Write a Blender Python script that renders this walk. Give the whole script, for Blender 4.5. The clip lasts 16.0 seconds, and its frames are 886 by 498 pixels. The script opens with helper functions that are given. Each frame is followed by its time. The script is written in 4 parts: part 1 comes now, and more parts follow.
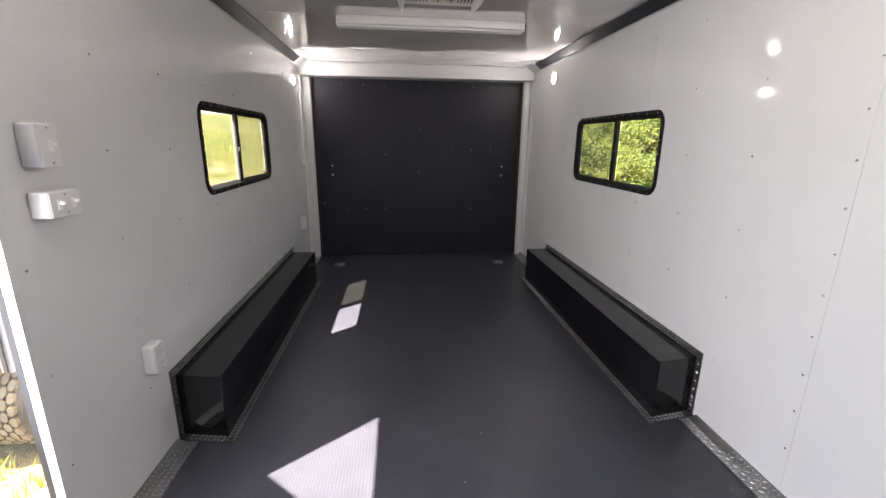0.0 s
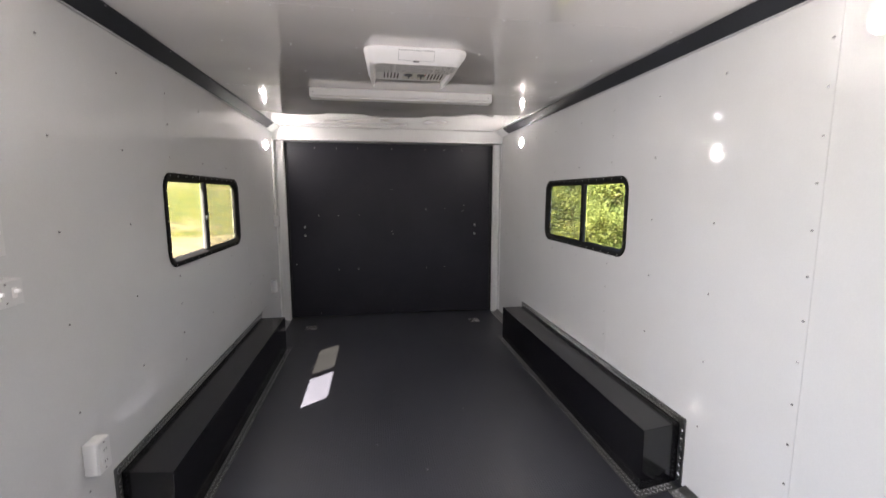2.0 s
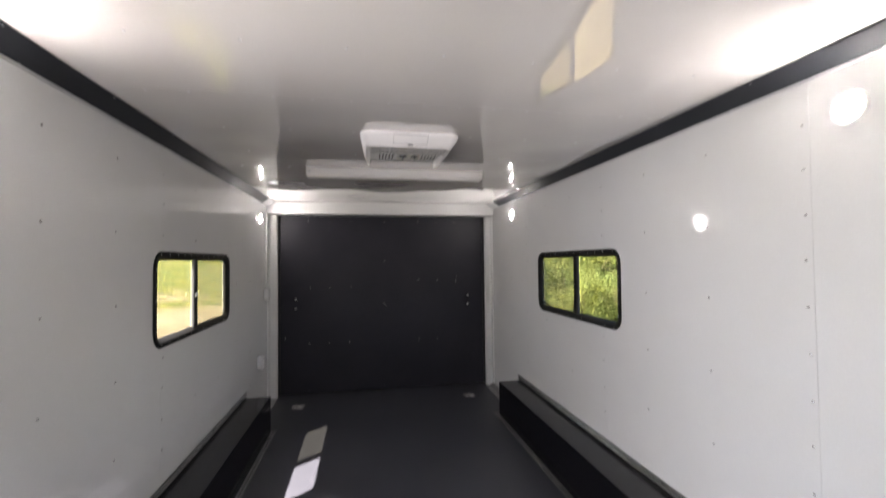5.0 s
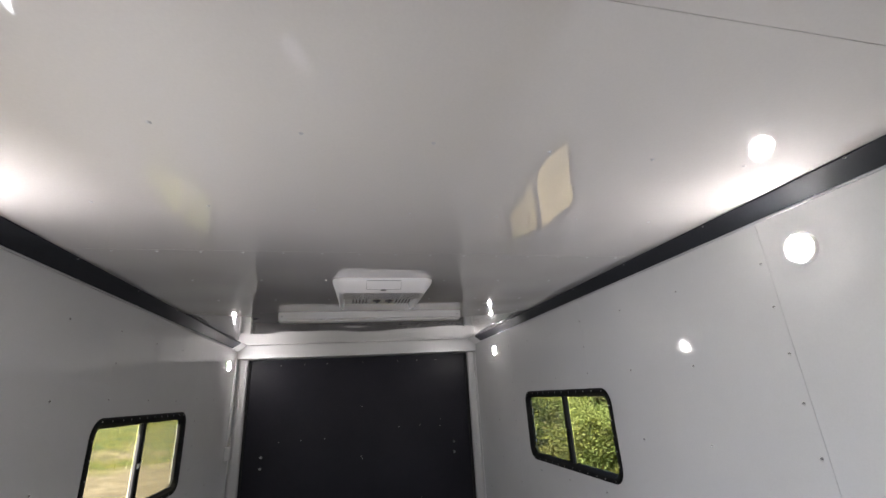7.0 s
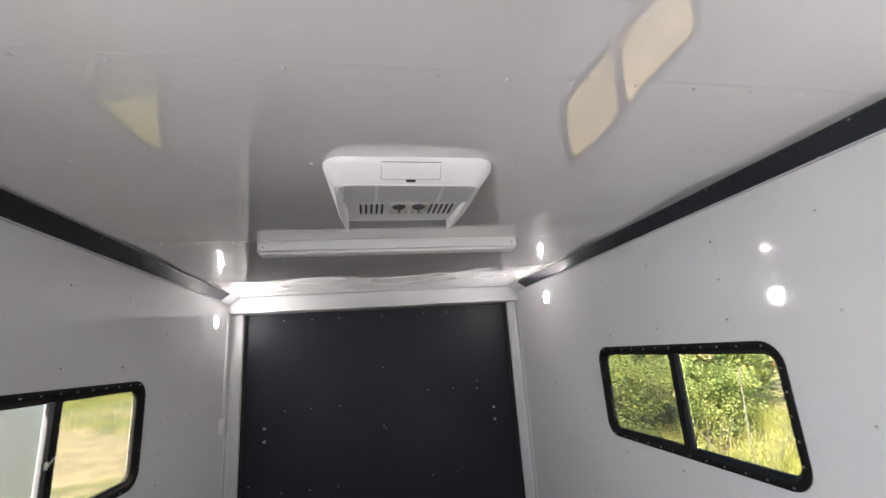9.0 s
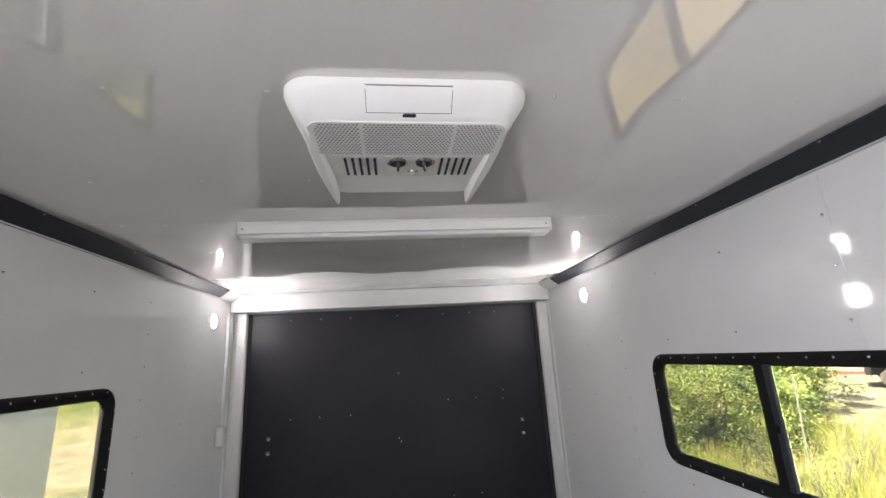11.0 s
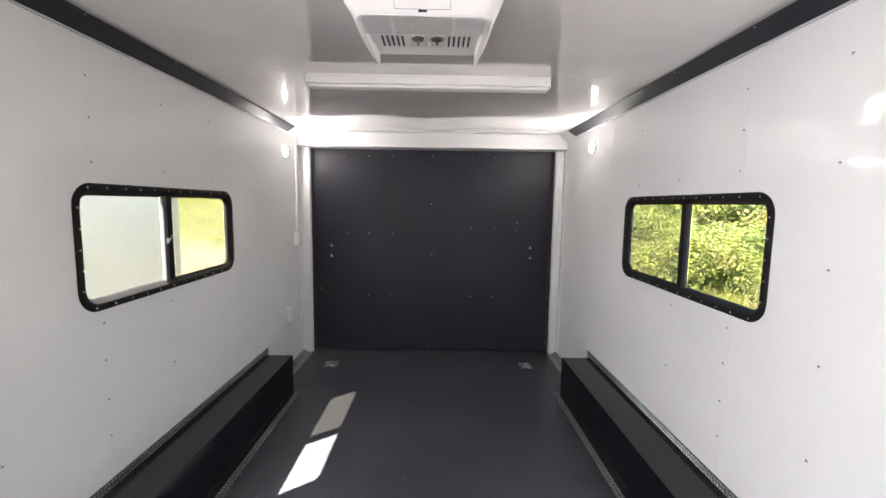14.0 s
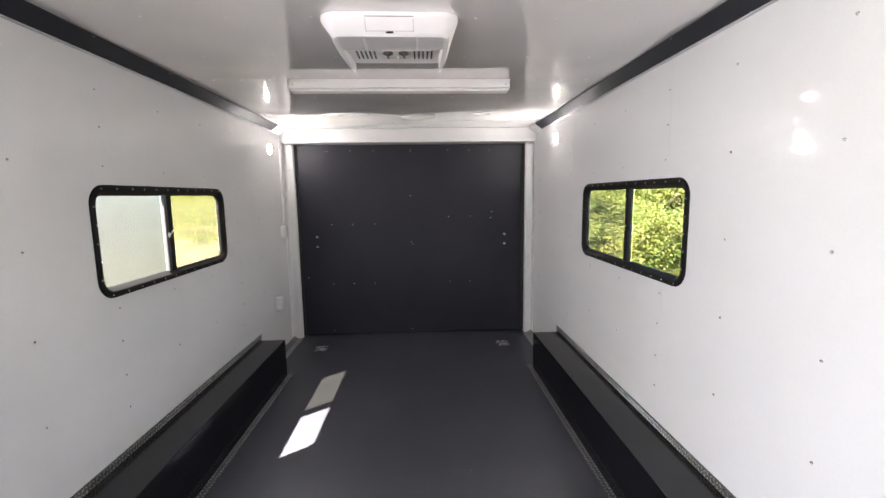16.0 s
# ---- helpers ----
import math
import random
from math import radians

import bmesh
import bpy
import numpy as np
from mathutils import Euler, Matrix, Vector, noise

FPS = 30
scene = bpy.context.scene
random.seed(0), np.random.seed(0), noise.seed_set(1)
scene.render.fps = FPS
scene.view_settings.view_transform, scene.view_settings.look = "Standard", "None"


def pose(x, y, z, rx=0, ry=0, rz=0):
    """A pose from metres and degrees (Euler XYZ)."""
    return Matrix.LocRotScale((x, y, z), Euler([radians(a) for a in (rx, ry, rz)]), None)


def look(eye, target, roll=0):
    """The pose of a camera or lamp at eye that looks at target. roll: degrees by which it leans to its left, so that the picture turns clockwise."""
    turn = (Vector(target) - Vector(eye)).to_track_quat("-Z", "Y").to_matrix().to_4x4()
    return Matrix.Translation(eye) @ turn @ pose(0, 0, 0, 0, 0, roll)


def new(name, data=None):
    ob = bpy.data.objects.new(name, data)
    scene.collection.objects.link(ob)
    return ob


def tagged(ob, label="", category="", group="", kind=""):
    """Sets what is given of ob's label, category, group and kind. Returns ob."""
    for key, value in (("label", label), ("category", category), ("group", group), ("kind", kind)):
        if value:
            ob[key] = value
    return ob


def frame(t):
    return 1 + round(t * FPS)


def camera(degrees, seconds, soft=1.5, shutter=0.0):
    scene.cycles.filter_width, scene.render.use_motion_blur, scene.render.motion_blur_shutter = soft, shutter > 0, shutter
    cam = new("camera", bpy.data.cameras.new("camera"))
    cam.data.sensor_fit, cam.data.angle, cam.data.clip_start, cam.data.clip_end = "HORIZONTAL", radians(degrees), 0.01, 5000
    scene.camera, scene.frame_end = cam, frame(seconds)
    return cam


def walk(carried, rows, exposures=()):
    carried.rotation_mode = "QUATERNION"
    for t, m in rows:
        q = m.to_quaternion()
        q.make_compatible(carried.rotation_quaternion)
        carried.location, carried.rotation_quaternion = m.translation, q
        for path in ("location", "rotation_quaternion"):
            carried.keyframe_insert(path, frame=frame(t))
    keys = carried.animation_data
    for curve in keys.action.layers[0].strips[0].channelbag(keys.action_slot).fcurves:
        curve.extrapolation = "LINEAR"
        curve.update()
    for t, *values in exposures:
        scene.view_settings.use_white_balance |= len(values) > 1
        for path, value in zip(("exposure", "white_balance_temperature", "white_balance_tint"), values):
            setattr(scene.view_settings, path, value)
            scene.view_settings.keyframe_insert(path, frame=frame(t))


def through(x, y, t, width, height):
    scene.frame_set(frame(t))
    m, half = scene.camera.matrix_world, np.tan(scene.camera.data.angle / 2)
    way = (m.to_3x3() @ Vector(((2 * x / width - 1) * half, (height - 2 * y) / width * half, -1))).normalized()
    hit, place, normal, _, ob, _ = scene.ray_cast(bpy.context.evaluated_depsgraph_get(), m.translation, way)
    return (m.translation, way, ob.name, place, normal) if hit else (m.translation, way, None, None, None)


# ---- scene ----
cam = camera(93.0, 16.0, shutter=0.35)
PATH = [
    (0, (-0.223, 0.004, 1.319), (-0.022, 1.93, 0.82), 0.7),
    (0.5, (-0.218, 0.028, 1.32), (0.012, 1.95, 0.819), 0.9),
    (1, (-0.213, 0.042, 1.319), (0.012, 1.961, 0.804), 0.6),
    (1.5, (-0.218, 0.064, 1.34), (0.044, 1.999, 0.908), 0.6),
    (2, (-0.212, 0.052, 1.396), (0.109, 2.009, 1.136), -0.0),
    (2.5, (-0.211, 0.031, 1.422), (0.141, 1.995, 1.28), 0.1),
    (3, (-0.239, 0.033, 1.411), (0.064, 2.002, 1.238), 1.3),
    (3.5, (-0.263, 0.044, 1.394), (0.016, 2.012, 1.168), 1.7),
    (4, (-0.245, 0.057, 1.392), (0.071, 2.018, 1.155), 1.0),
    (4.5, (-0.237, 0.068, 1.397), (0.106, 2.03, 1.205), 0.1),
    (5, (-0.224, 0.072, 1.442), (0.142, 2.038, 1.497), -0.6),
    (5.2, (-0.225, 0.054, 1.47), (0.178, 1.998, 1.709), -1.1),
    (7.3, (-0.134, 0.134, 1.523), (0.319, 1.972, 2.171), -3.8),
    (7.5, (-0.110, 0.211, 1.519), (0.407, 2.050, 2.112), -4.0),
    (8, (-0.096, 0.438, 1.531), (0.403, 2.298, 2.069), -1.7),
    (8.5, (-0.139, 0.741, 1.513), (0.215, 2.62, 2.101), -0.2),
    (9, (-0.129, 1.042, 1.542), (0.233, 2.951, 2.014), -4.0),
    (9.2, (-0.114, 1.139, 1.552), (0.262, 3.042, 2.04), -3.6),
    (11.3, (-0.032, 1.417, 1.553), (0.2, 3.342, 2.044), -3.2),
    (11.5, (-0.025, 1.392, 1.539), (0.197, 3.333, 1.967), -3.1),
    (12, (-0.002, 1.347, 1.507), (0.103, 3.331, 1.74), -4.2),
    (12.5, (-0.017, 1.226, 1.469), (-0.098, 3.224, 1.538), -1.0),
    (13, (-0.032, 1.041, 1.426), (-0.055, 3.03, 1.218), 1.1),
    (13.5, (0.011, 0.901, 1.42), (0.086, 2.889, 1.209), 1.5),
    (14, (0.061, 0.823, 1.442), (0.085, 2.812, 1.231), 0.8),
    (14.5, (0.116, 0.716, 1.441), (0.061, 2.711, 1.308), -0.1),
    (15, (0.16, 0.625, 1.428), (0.069, 2.612, 1.215), 0.8),
    (15.5, (0.138, 0.58, 1.429), (0.154, 2.565, 1.184), 1.5),
    (16, (0.11, 0.556, 1.439), (0.204, 2.538, 1.186), -0.8),
]
EXPOSURES = [(0, 4.02, 6750, 17), (3.5, 4.12, 6750, 17), (4.5, 4.17, 6750, 17), (5, 3.87, 6750, 17), (7.5, 3.23, 6450, 15.5), (8.5, 3.83, 6450, 15.5), (9.2, 4.07, 6450, 15.5), (11.5, 4.36, 6450, 15.5), (12.5, 4.69, 6450, 15.5), (13, 4.74, 6650, 16.5), (14, 4.73, 6650, 16.5), (16, 4.61, 6650, 16.5)]
walk(cam, [(t, look(eye, target, roll)) for t, eye, target, roll in PATH], EXPOSURES)

# ---------------------------------------------------------------- world and sun
SUN_TRAVEL = Vector((0.48, 0.37, -1.0)).normalized()
world = bpy.data.worlds.new("world")
scene.world = world
world.use_nodes = True
wn = world.node_tree.nodes
sky = wn.new("ShaderNodeTexSky")
sky.sky_type = 'NISHITA'
sky.sun_disc = False
sky.sun_elevation = math.asin(-SUN_TRAVEL.z)
sky.sun_rotation = math.atan2(-SUN_TRAVEL.x, -SUN_TRAVEL.y)
wn["Background"].inputs["Strength"].default_value = 0.13
world.node_tree.links.new(sky.outputs[0], wn["Background"].inputs["Color"])

sun_data = bpy.data.lights.new("sun", 'SUN')
sun_data.energy, sun_data.angle, sun_data.color = 5.0, radians(0.5), (1.0, 0.95, 0.86)
sun = new("sun", sun_data)
sun.matrix_world = look((-20, -15, 40), Vector((-20, -15, 40)) + SUN_TRAVEL)

# daylight that comes in by the open side door
door_sky = bpy.data.lights.new("door_daylight", 'AREA')
door_sky.shape, door_sky.size, door_sky.size_y = 'RECTANGLE', 0.60, 1.50
door_sky.energy, door_sky.color = 2.7, (0.94, 0.97, 1.0)
door_sky_ob = new("door_daylight", door_sky)
door_sky_ob.matrix_world = look((-1.29, 0.79, 1.0), (0, 0.79, 0.42))


# ---------------------------------------------------------------- materials
def nodes_of(name):
    m = bpy.data.materials.new(name)
    m.use_nodes = True
    nt = m.node_tree
    return m, nt, nt.nodes, nt.links, nt.nodes["Principled BSDF"]


def noise_tex(n, l, vec, scale, detail=4.0, rough=0.55):
    t = n.new("ShaderNodeTexNoise")
    t.inputs["Scale"].default_value = scale
    t.inputs["Detail"].default_value = detail
    t.inputs["Roughness"].default_value = rough
    l.new(vec, t.inputs["Vector"])
    return t


def ramp(n, l, fac, stops):
    r = n.new("ShaderNodeValToRGB")
    e = r.color_ramp.elements
    e[0].position, e[0].color = stops[0][0], (*stops[0][1], 1)
    e[1].position, e[1].color = stops[-1][0], (*stops[-1][1], 1)
    for p, c in stops[1:-1]:
        x = e.new(p)
        x.color = (*c, 1)
    l.new(fac, r.inputs["Fac"])
    return r


def surface(name, dark, light, rough=0.5, rough_var=0.1, metallic=0.0, big=1.5, fine=60.0, bump=0.1,
            bump_dist=0.001, wave=0.0, wave_scale=1.5, specular=0.5, coat=0.0, stretch=None, wave_detail=1.5):
    """A painted, moulded or metal surface: stains at one scale, grain at another, an uneven gloss and fine relief."""
    m, nt, n, l, b = nodes_of(name)
    tc = n.new("ShaderNodeTexCoord")
    vec = tc.outputs["Object"]
    a = noise_tex(n, l, vec, big, 5)
    f = noise_tex(n, l, vec, fine, 3)
    mix = n.new("ShaderNodeMix")
    mix.inputs[0].default_value = 0.35
    l.new(a.outputs["Fac"], mix.inputs[2])
    l.new(f.outputs["Fac"], mix.inputs[3])
    r = ramp(n, l, mix.outputs[0], [(0.32, dark), (0.68, light)])
    l.new(r.outputs["Color"], b.inputs["Base Color"])
    mr = n.new("ShaderNodeMapRange")
    mr.inputs["To Min"].default_value = max(0.02, rough - rough_var)
    mr.inputs["To Max"].default_value = rough + rough_var
    l.new(a.outputs["Fac"], mr.inputs["Value"])
    l.new(mr.outputs["Result"], b.inputs["Roughness"])
    b.inputs["Metallic"].default_value = metallic
    b.inputs["Specular IOR Level"].default_value = specular
    b.inputs["Coat Weight"].default_value = coat
    b.inputs["Coat Roughness"].default_value = 0.05
    bp = n.new("ShaderNodeBump")
    bp.inputs["Strength"].default_value = bump
    bp.inputs["Distance"].default_value = bump_dist
    l.new(f.outputs["Fac"], bp.inputs["Height"])
    last = bp
    if wave:
        wvec = vec
        if stretch:
            mp = n.new("ShaderNodeMapping")
            mp.inputs["Scale"].default_value = stretch
            l.new(vec, mp.inputs["Vector"])
            wvec = mp.outputs["Vector"]
        w = noise_tex(n, l, wvec, wave_scale, wave_detail, 0.4)
        b2 = n.new("ShaderNodeBump")
        b2.inputs["Strength"].default_value = 1.0
        b2.inputs["Distance"].default_value = wave
        l.new(w.outputs["Fac"], b2.inputs["Height"])
        l.new(bp.outputs["Normal"], b2.inputs["Normal"])
        last = b2
    l.new(last.outputs["Normal"], b.inputs["Normal"])
    if coat:
        l.new(last.outputs["Normal"], b.inputs["Coat Normal"])
    return m


WALL = surface("wall_sheet", (0.62, 0.62, 0.617), (0.68, 0.68, 0.675), 0.055, 0.02, big=1.2, fine=180, bump=0.03, bump_dist=0.0004, wave=0.0022, wave_scale=2.0, stretch=(1, 0.6, 4.5))
CEIL = surface("ceiling_sheet", (0.69, 0.662, 0.640), (0.75, 0.72, 0.696), 0.05, 0.02, big=1.1, fine=160, bump=0.015, bump_dist=0.0003, wave=0.013, wave_scale=2.3, specular=1.0, coat=1.0, wave_detail=0.3)
CEIL.node_tree.nodes["Principled BSDF"].inputs["Coat IOR"].default_value = 1.75
WHITE = surface("white_paint", (0.60, 0.60, 0.593), (0.66, 0.66, 0.652), 0.38, 0.08, big=3, fine=140, bump=0.06)
PLASTIC = surface("white_plastic", (0.80, 0.78, 0.77), (0.86, 0.84, 0.83), 0.36, 0.05, big=6, fine=300, bump=0.08, bump_dist=0.0004)
BOXPLASTIC = surface("grey_white_box_plastic", (0.62, 0.615, 0.61), (0.67, 0.665, 0.66), 0.34, 0.05, big=6, fine=300, bump=0.08, bump_dist=0.0004)
COVE = surface("charcoal_trim", (0.022, 0.024, 0.028), (0.034, 0.036, 0.042), 0.5, 0.08, big=2.5, fine=150, bump=0.06, specular=0.22)
PALEGREY = surface("pale_grey_sealant", (0.42, 0.42, 0.43), (0.54, 0.54, 0.55), 0.5, 0.1, big=6, fine=120)
BLACKBOX = surface("black_painted_metal", (0.0035, 0.0034, 0.0048), (0.0065, 0.0062, 0.008), 0.14, 0.04, big=3, fine=120, bump=0.08, specular=0.42)
DOORBLACK = surface("dark_door_sheet", (0.018, 0.0178, 0.023), (0.028, 0.0275, 0.035), 0.42, 0.08, big=1.8, fine=110, bump=0.10, specular=0.18)
FRAMEBLACK = surface("black_window_frame", (0.007, 0.007, 0.007), (0.013, 0.013, 0.013), 0.65, 0.08, big=8, fine=200, bump=0.1, specular=0.12)
ALU = surface("tread_plate_metal", (0.55, 0.55, 0.54), (0.78, 0.78, 0.77), 0.28, 0.10, metallic=1.0, big=6, fine=90, bump=0.15)
# Ridges brighter than their plates, so the glints are in the colour.
ALU_EDGE = surface("tread_ridge_metal", (0.46, 0.46, 0.45), (0.66, 0.66, 0.65), 0.30, 0.10, metallic=1.0, big=8, fine=90, bump=0.15)
ALU_BASE = surface("worn_tread_plate", (0.24, 0.24, 0.235), (0.42, 0.42, 0.41), 0.38, 0.12, metallic=1.0, big=9, fine=80, bump=0.2)
# Same aluminium darkened: the dark surroundings it reflects are put into its colour.
ALU_DARKENED = surface("darkened_tread_plate", (0.115, 0.115, 0.113), (0.21, 0.21, 0.205), 0.36, 0.10, metallic=1.0, big=7, fine=90, bump=0.2)
STEEL = surface("zinc_steel", (0.40, 0.40, 0.40), (0.60, 0.60, 0.59), 0.28, 0.10, metallic=1.0, big=20, fine=200, bump=0.1)
DARKHOLE = surface("dark_recess", (0.012, 0.011, 0.011), (0.020, 0.019, 0.018), 0.7, 0.1)
GREYVENT = surface("grille_hole", (0.16, 0.15, 0.15), (0.22, 0.21, 0.20), 0.6, 0.1)
KNOB = surface("dark_knob_plastic", (0.05, 0.05, 0.05), (0.08, 0.08, 0.08), 0.35, 0.05)
CREAM = surface("control_panel_plastic", (0.66, 0.64, 0.56), (0.72, 0.70, 0.62), 0.4, 0.05)
RED = surface("red_mark", (0.45, 0.05, 0.04), (0.55, 0.07, 0.05), 0.4, 0.05)
BLUE = surface("blue_mark", (0.05, 0.12, 0.40), (0.07, 0.15, 0.50), 0.4, 0.05)
GASKET = surface("black_rubber", (0.012, 0.012, 0.012), (0.022, 0.022, 0.022), 0.7, 0.1)
HULL = surface("outer_skin", (0.70, 0.70, 0.70), (0.76, 0.76, 0.75), 0.3, 0.06, big=1.0, fine=80, bump=0.04)
# White skin coloured grey: its brightness is held down in the colour.
NEIGHBOUR = surface("dimmed_white_trailer_skin", (0.255, 0.258, 0.253), (0.29, 0.293, 0.287), 0.3, 0.06, big=0.9, fine=60, bump=0.05, wave=0.003)
# Carcass darker than the blocks: shade of the deep grooves is in the colour.
TYRE_SHADE = surface("tyre_groove_shade", (0.035, 0.031, 0.026), (0.09, 0.078, 0.06), 0.9, 0.08, big=9, fine=120, bump=0.4)
TYRE = surface("dusty_tyre_rubber", (0.085, 0.066, 0.045), (0.17, 0.135, 0.092), 0.9, 0.08, big=9, fine=120, bump=0.4)
GREYPAINT = surface("grey_paint", (0.16, 0.16, 0.17), (0.22, 0.22, 0.23), 0.4, 0.1)
WOODPOST = surface("weathered_wood", (0.14, 0.125, 0.09), (0.24, 0.215, 0.165), 0.85, 0.05, big=4, fine=40, bump=0.5, bump_dist=0.004)
BARK = surface("bark", (0.08, 0.06, 0.04), (0.18, 0.14, 0.10), 0.9, 0.05, big=8, fine=50, bump=0.6, bump_dist=0.006)


def floor_material():
    m, nt, n, l, b = nodes_of("coin_rubber_floor")
    tc = n.new("ShaderNodeTexCoord")
    vec = tc.outputs["Object"]
    a = noise_tex(n, l, vec, 1.1, 6, 0.6)
    f = noise_tex(n, l, vec, 90, 3)
    dust = noise_tex(n, l, vec, 4.0, 8, 0.7)
    mix = n.new("ShaderNodeMix")
    mix.inputs[0].default_value = 0.5
    l.new(a.outputs["Fac"], mix.inputs[2])
    l.new(dust.outputs["Fac"], mix.inputs[3])
    r = ramp(n, l, mix.outputs[0], [(0.34, (0.026, 0.027, 0.034)), (0.55, (0.037, 0.038, 0.047)), (0.72, (0.066, 0.067, 0.079))])
    l.new(r.outputs["Color"], b.inputs["Base Color"])
    b.inputs["Specular IOR Level"].default_value = 0.48
    mr = n.new("ShaderNodeMapRange")
    mr.inputs["To Min"].default_value, mr.inputs["To Max"].default_value = 0.28, 0.44
    l.new(dust.outputs["Fac"], mr.inputs["Value"])
    l.new(mr.outputs["Result"], b.inputs["Roughness"])
    v = n.new("ShaderNodeTexVoronoi")
    v.inputs["Scale"].default_value = 75
    v.inputs["Randomness"].default_value = 0.0
    l.new(vec, v.inputs["Vector"])
    step = n.new("ShaderNodeMapRange")
    step.inputs["From Min"].default_value, step.inputs["From Max"].default_value = 0.28, 0.40
    step.inputs["To Min"].default_value, step.inputs["To Max"].default_value = 1.0, 0.0
    l.new(v.outputs["Distance"], step.inputs["Value"])
    bp = n.new("ShaderNodeBump")
    bp.inputs["Strength"].default_value, bp.inputs["Distance"].default_value = 0.5, 0.0009
    l.new(step.outputs["Result"], bp.inputs["Height"])
    b2 = n.new("ShaderNodeBump")
    b2.inputs["Strength"].default_value, b2.inputs["Distance"].default_value = 0.15, 0.0008
    l.new(f.outputs["Fac"], b2.inputs["Height"])
    l.new(bp.outputs["Normal"], b2.inputs["Normal"])
    l.new(b2.outputs["Normal"], b.inputs["Normal"])
    return m


FLOOR = floor_material()


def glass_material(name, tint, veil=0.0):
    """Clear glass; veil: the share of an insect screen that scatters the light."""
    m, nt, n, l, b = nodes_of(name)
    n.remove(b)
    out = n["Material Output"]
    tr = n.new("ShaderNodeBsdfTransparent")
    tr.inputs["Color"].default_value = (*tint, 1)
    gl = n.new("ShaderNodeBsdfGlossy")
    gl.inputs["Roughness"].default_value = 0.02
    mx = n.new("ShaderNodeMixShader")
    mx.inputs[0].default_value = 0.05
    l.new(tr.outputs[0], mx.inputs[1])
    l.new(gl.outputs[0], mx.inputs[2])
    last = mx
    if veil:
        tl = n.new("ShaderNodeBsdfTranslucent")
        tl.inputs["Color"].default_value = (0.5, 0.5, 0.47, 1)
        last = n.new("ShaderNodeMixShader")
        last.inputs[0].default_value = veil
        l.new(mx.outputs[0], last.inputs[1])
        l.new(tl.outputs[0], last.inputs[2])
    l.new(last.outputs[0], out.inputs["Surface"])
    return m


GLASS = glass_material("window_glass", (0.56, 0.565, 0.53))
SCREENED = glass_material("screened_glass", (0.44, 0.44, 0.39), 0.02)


def lamp_material(name, strength, colour):
    m, nt, n, l, b = nodes_of(name)
    b.inputs["Base Color"].default_value = (0.9, 0.9, 0.9, 1)
    b.inputs["Emission Color"].default_value = (*colour, 1)
    b.inputs["Emission Strength"].default_value = strength
    b.inputs["Roughness"].default_value = 0.3
    return m


LAMP = lamp_material("led_lens", 24.5, (1.0, 0.98, 0.95))


def leaf_material(name, stops, clump=1.0, through=0.35):
    """Leaves that differ one by one and, more strongly, from clump to clump."""
    m, nt, n, l, b = nodes_of(name)
    tc = n.new("ShaderNodeTexCoord")
    info = n.new("ShaderNodeObjectInfo")
    move = n.new("ShaderNodeVectorMath")
    move.operation = 'MULTIPLY_ADD'
    move.inputs[1].default_value = (1, 1, 1)
    l.new(tc.outputs["Object"], move.inputs[0])
    l.new(info.outputs["Location"], move.inputs[2])
    g = n.new("ShaderNodeNewGeometry")
    lumps = noise_tex(n, l, move.outputs[0], clump, 2.0, 0.5)
    spread = n.new("ShaderNodeMapRange")
    spread.inputs["From Min"].default_value, spread.inputs["From Max"].default_value = 0.32, 0.68
    l.new(lumps.outputs["Fac"], spread.inputs["Value"])
    r = ramp(n, l, spread.outputs["Result"], stops)
    each = ramp(n, l, g.outputs["Random Per Island"], [(0.0, (0.72, 0.78, 0.76)), (0.5, (0.97, 1.0, 0.95)), (1.0, (1.2, 1.15, 1.0))])
    mul = n.new("ShaderNodeMix")
    mul.data_type, mul.blend_type = 'RGBA', 'MULTIPLY'
    mul.inputs[0].default_value = 1.0
    l.new(r.outputs["Color"], mul.inputs[6])
    l.new(each.outputs["Color"], mul.inputs[7])
    l.new(mul.outputs[2], b.inputs["Base Color"])
    b.inputs["Roughness"].default_value = 0.7
    b.inputs["Specular IOR Level"].default_value = 0.2
    tl = n.new("ShaderNodeBsdfTranslucent")
    l.new(mul.outputs[2], tl.inputs["Color"])
    mx = n.new("ShaderNodeMixShader")
    mx.inputs[0].default_value = through
    l.new(b.outputs[0], mx.inputs[1])
    l.new(tl.outputs[0], mx.inputs[2])
    l.new(mx.outputs[0], n["Material Output"].inputs["Surface"])
    return m


LEAF = leaf_material("bush_leaf", [(0.0, (0.14, 0.19, 0.065)), (0.35, (0.22, 0.27, 0.09)), (0.62, (0.31, 0.34, 0.11)), (0.85, (0.38, 0.38, 0.135)), (1.0, (0.40, 0.34, 0.19))], 0.75, 0.45)
BLADE = leaf_material("grass_blade", [(0.0, (0.22, 0.23, 0.045)), (0.5, (0.36, 0.345, 0.085)), (1.0, (0.46, 0.40, 0.17))], 0.5, 0.5)


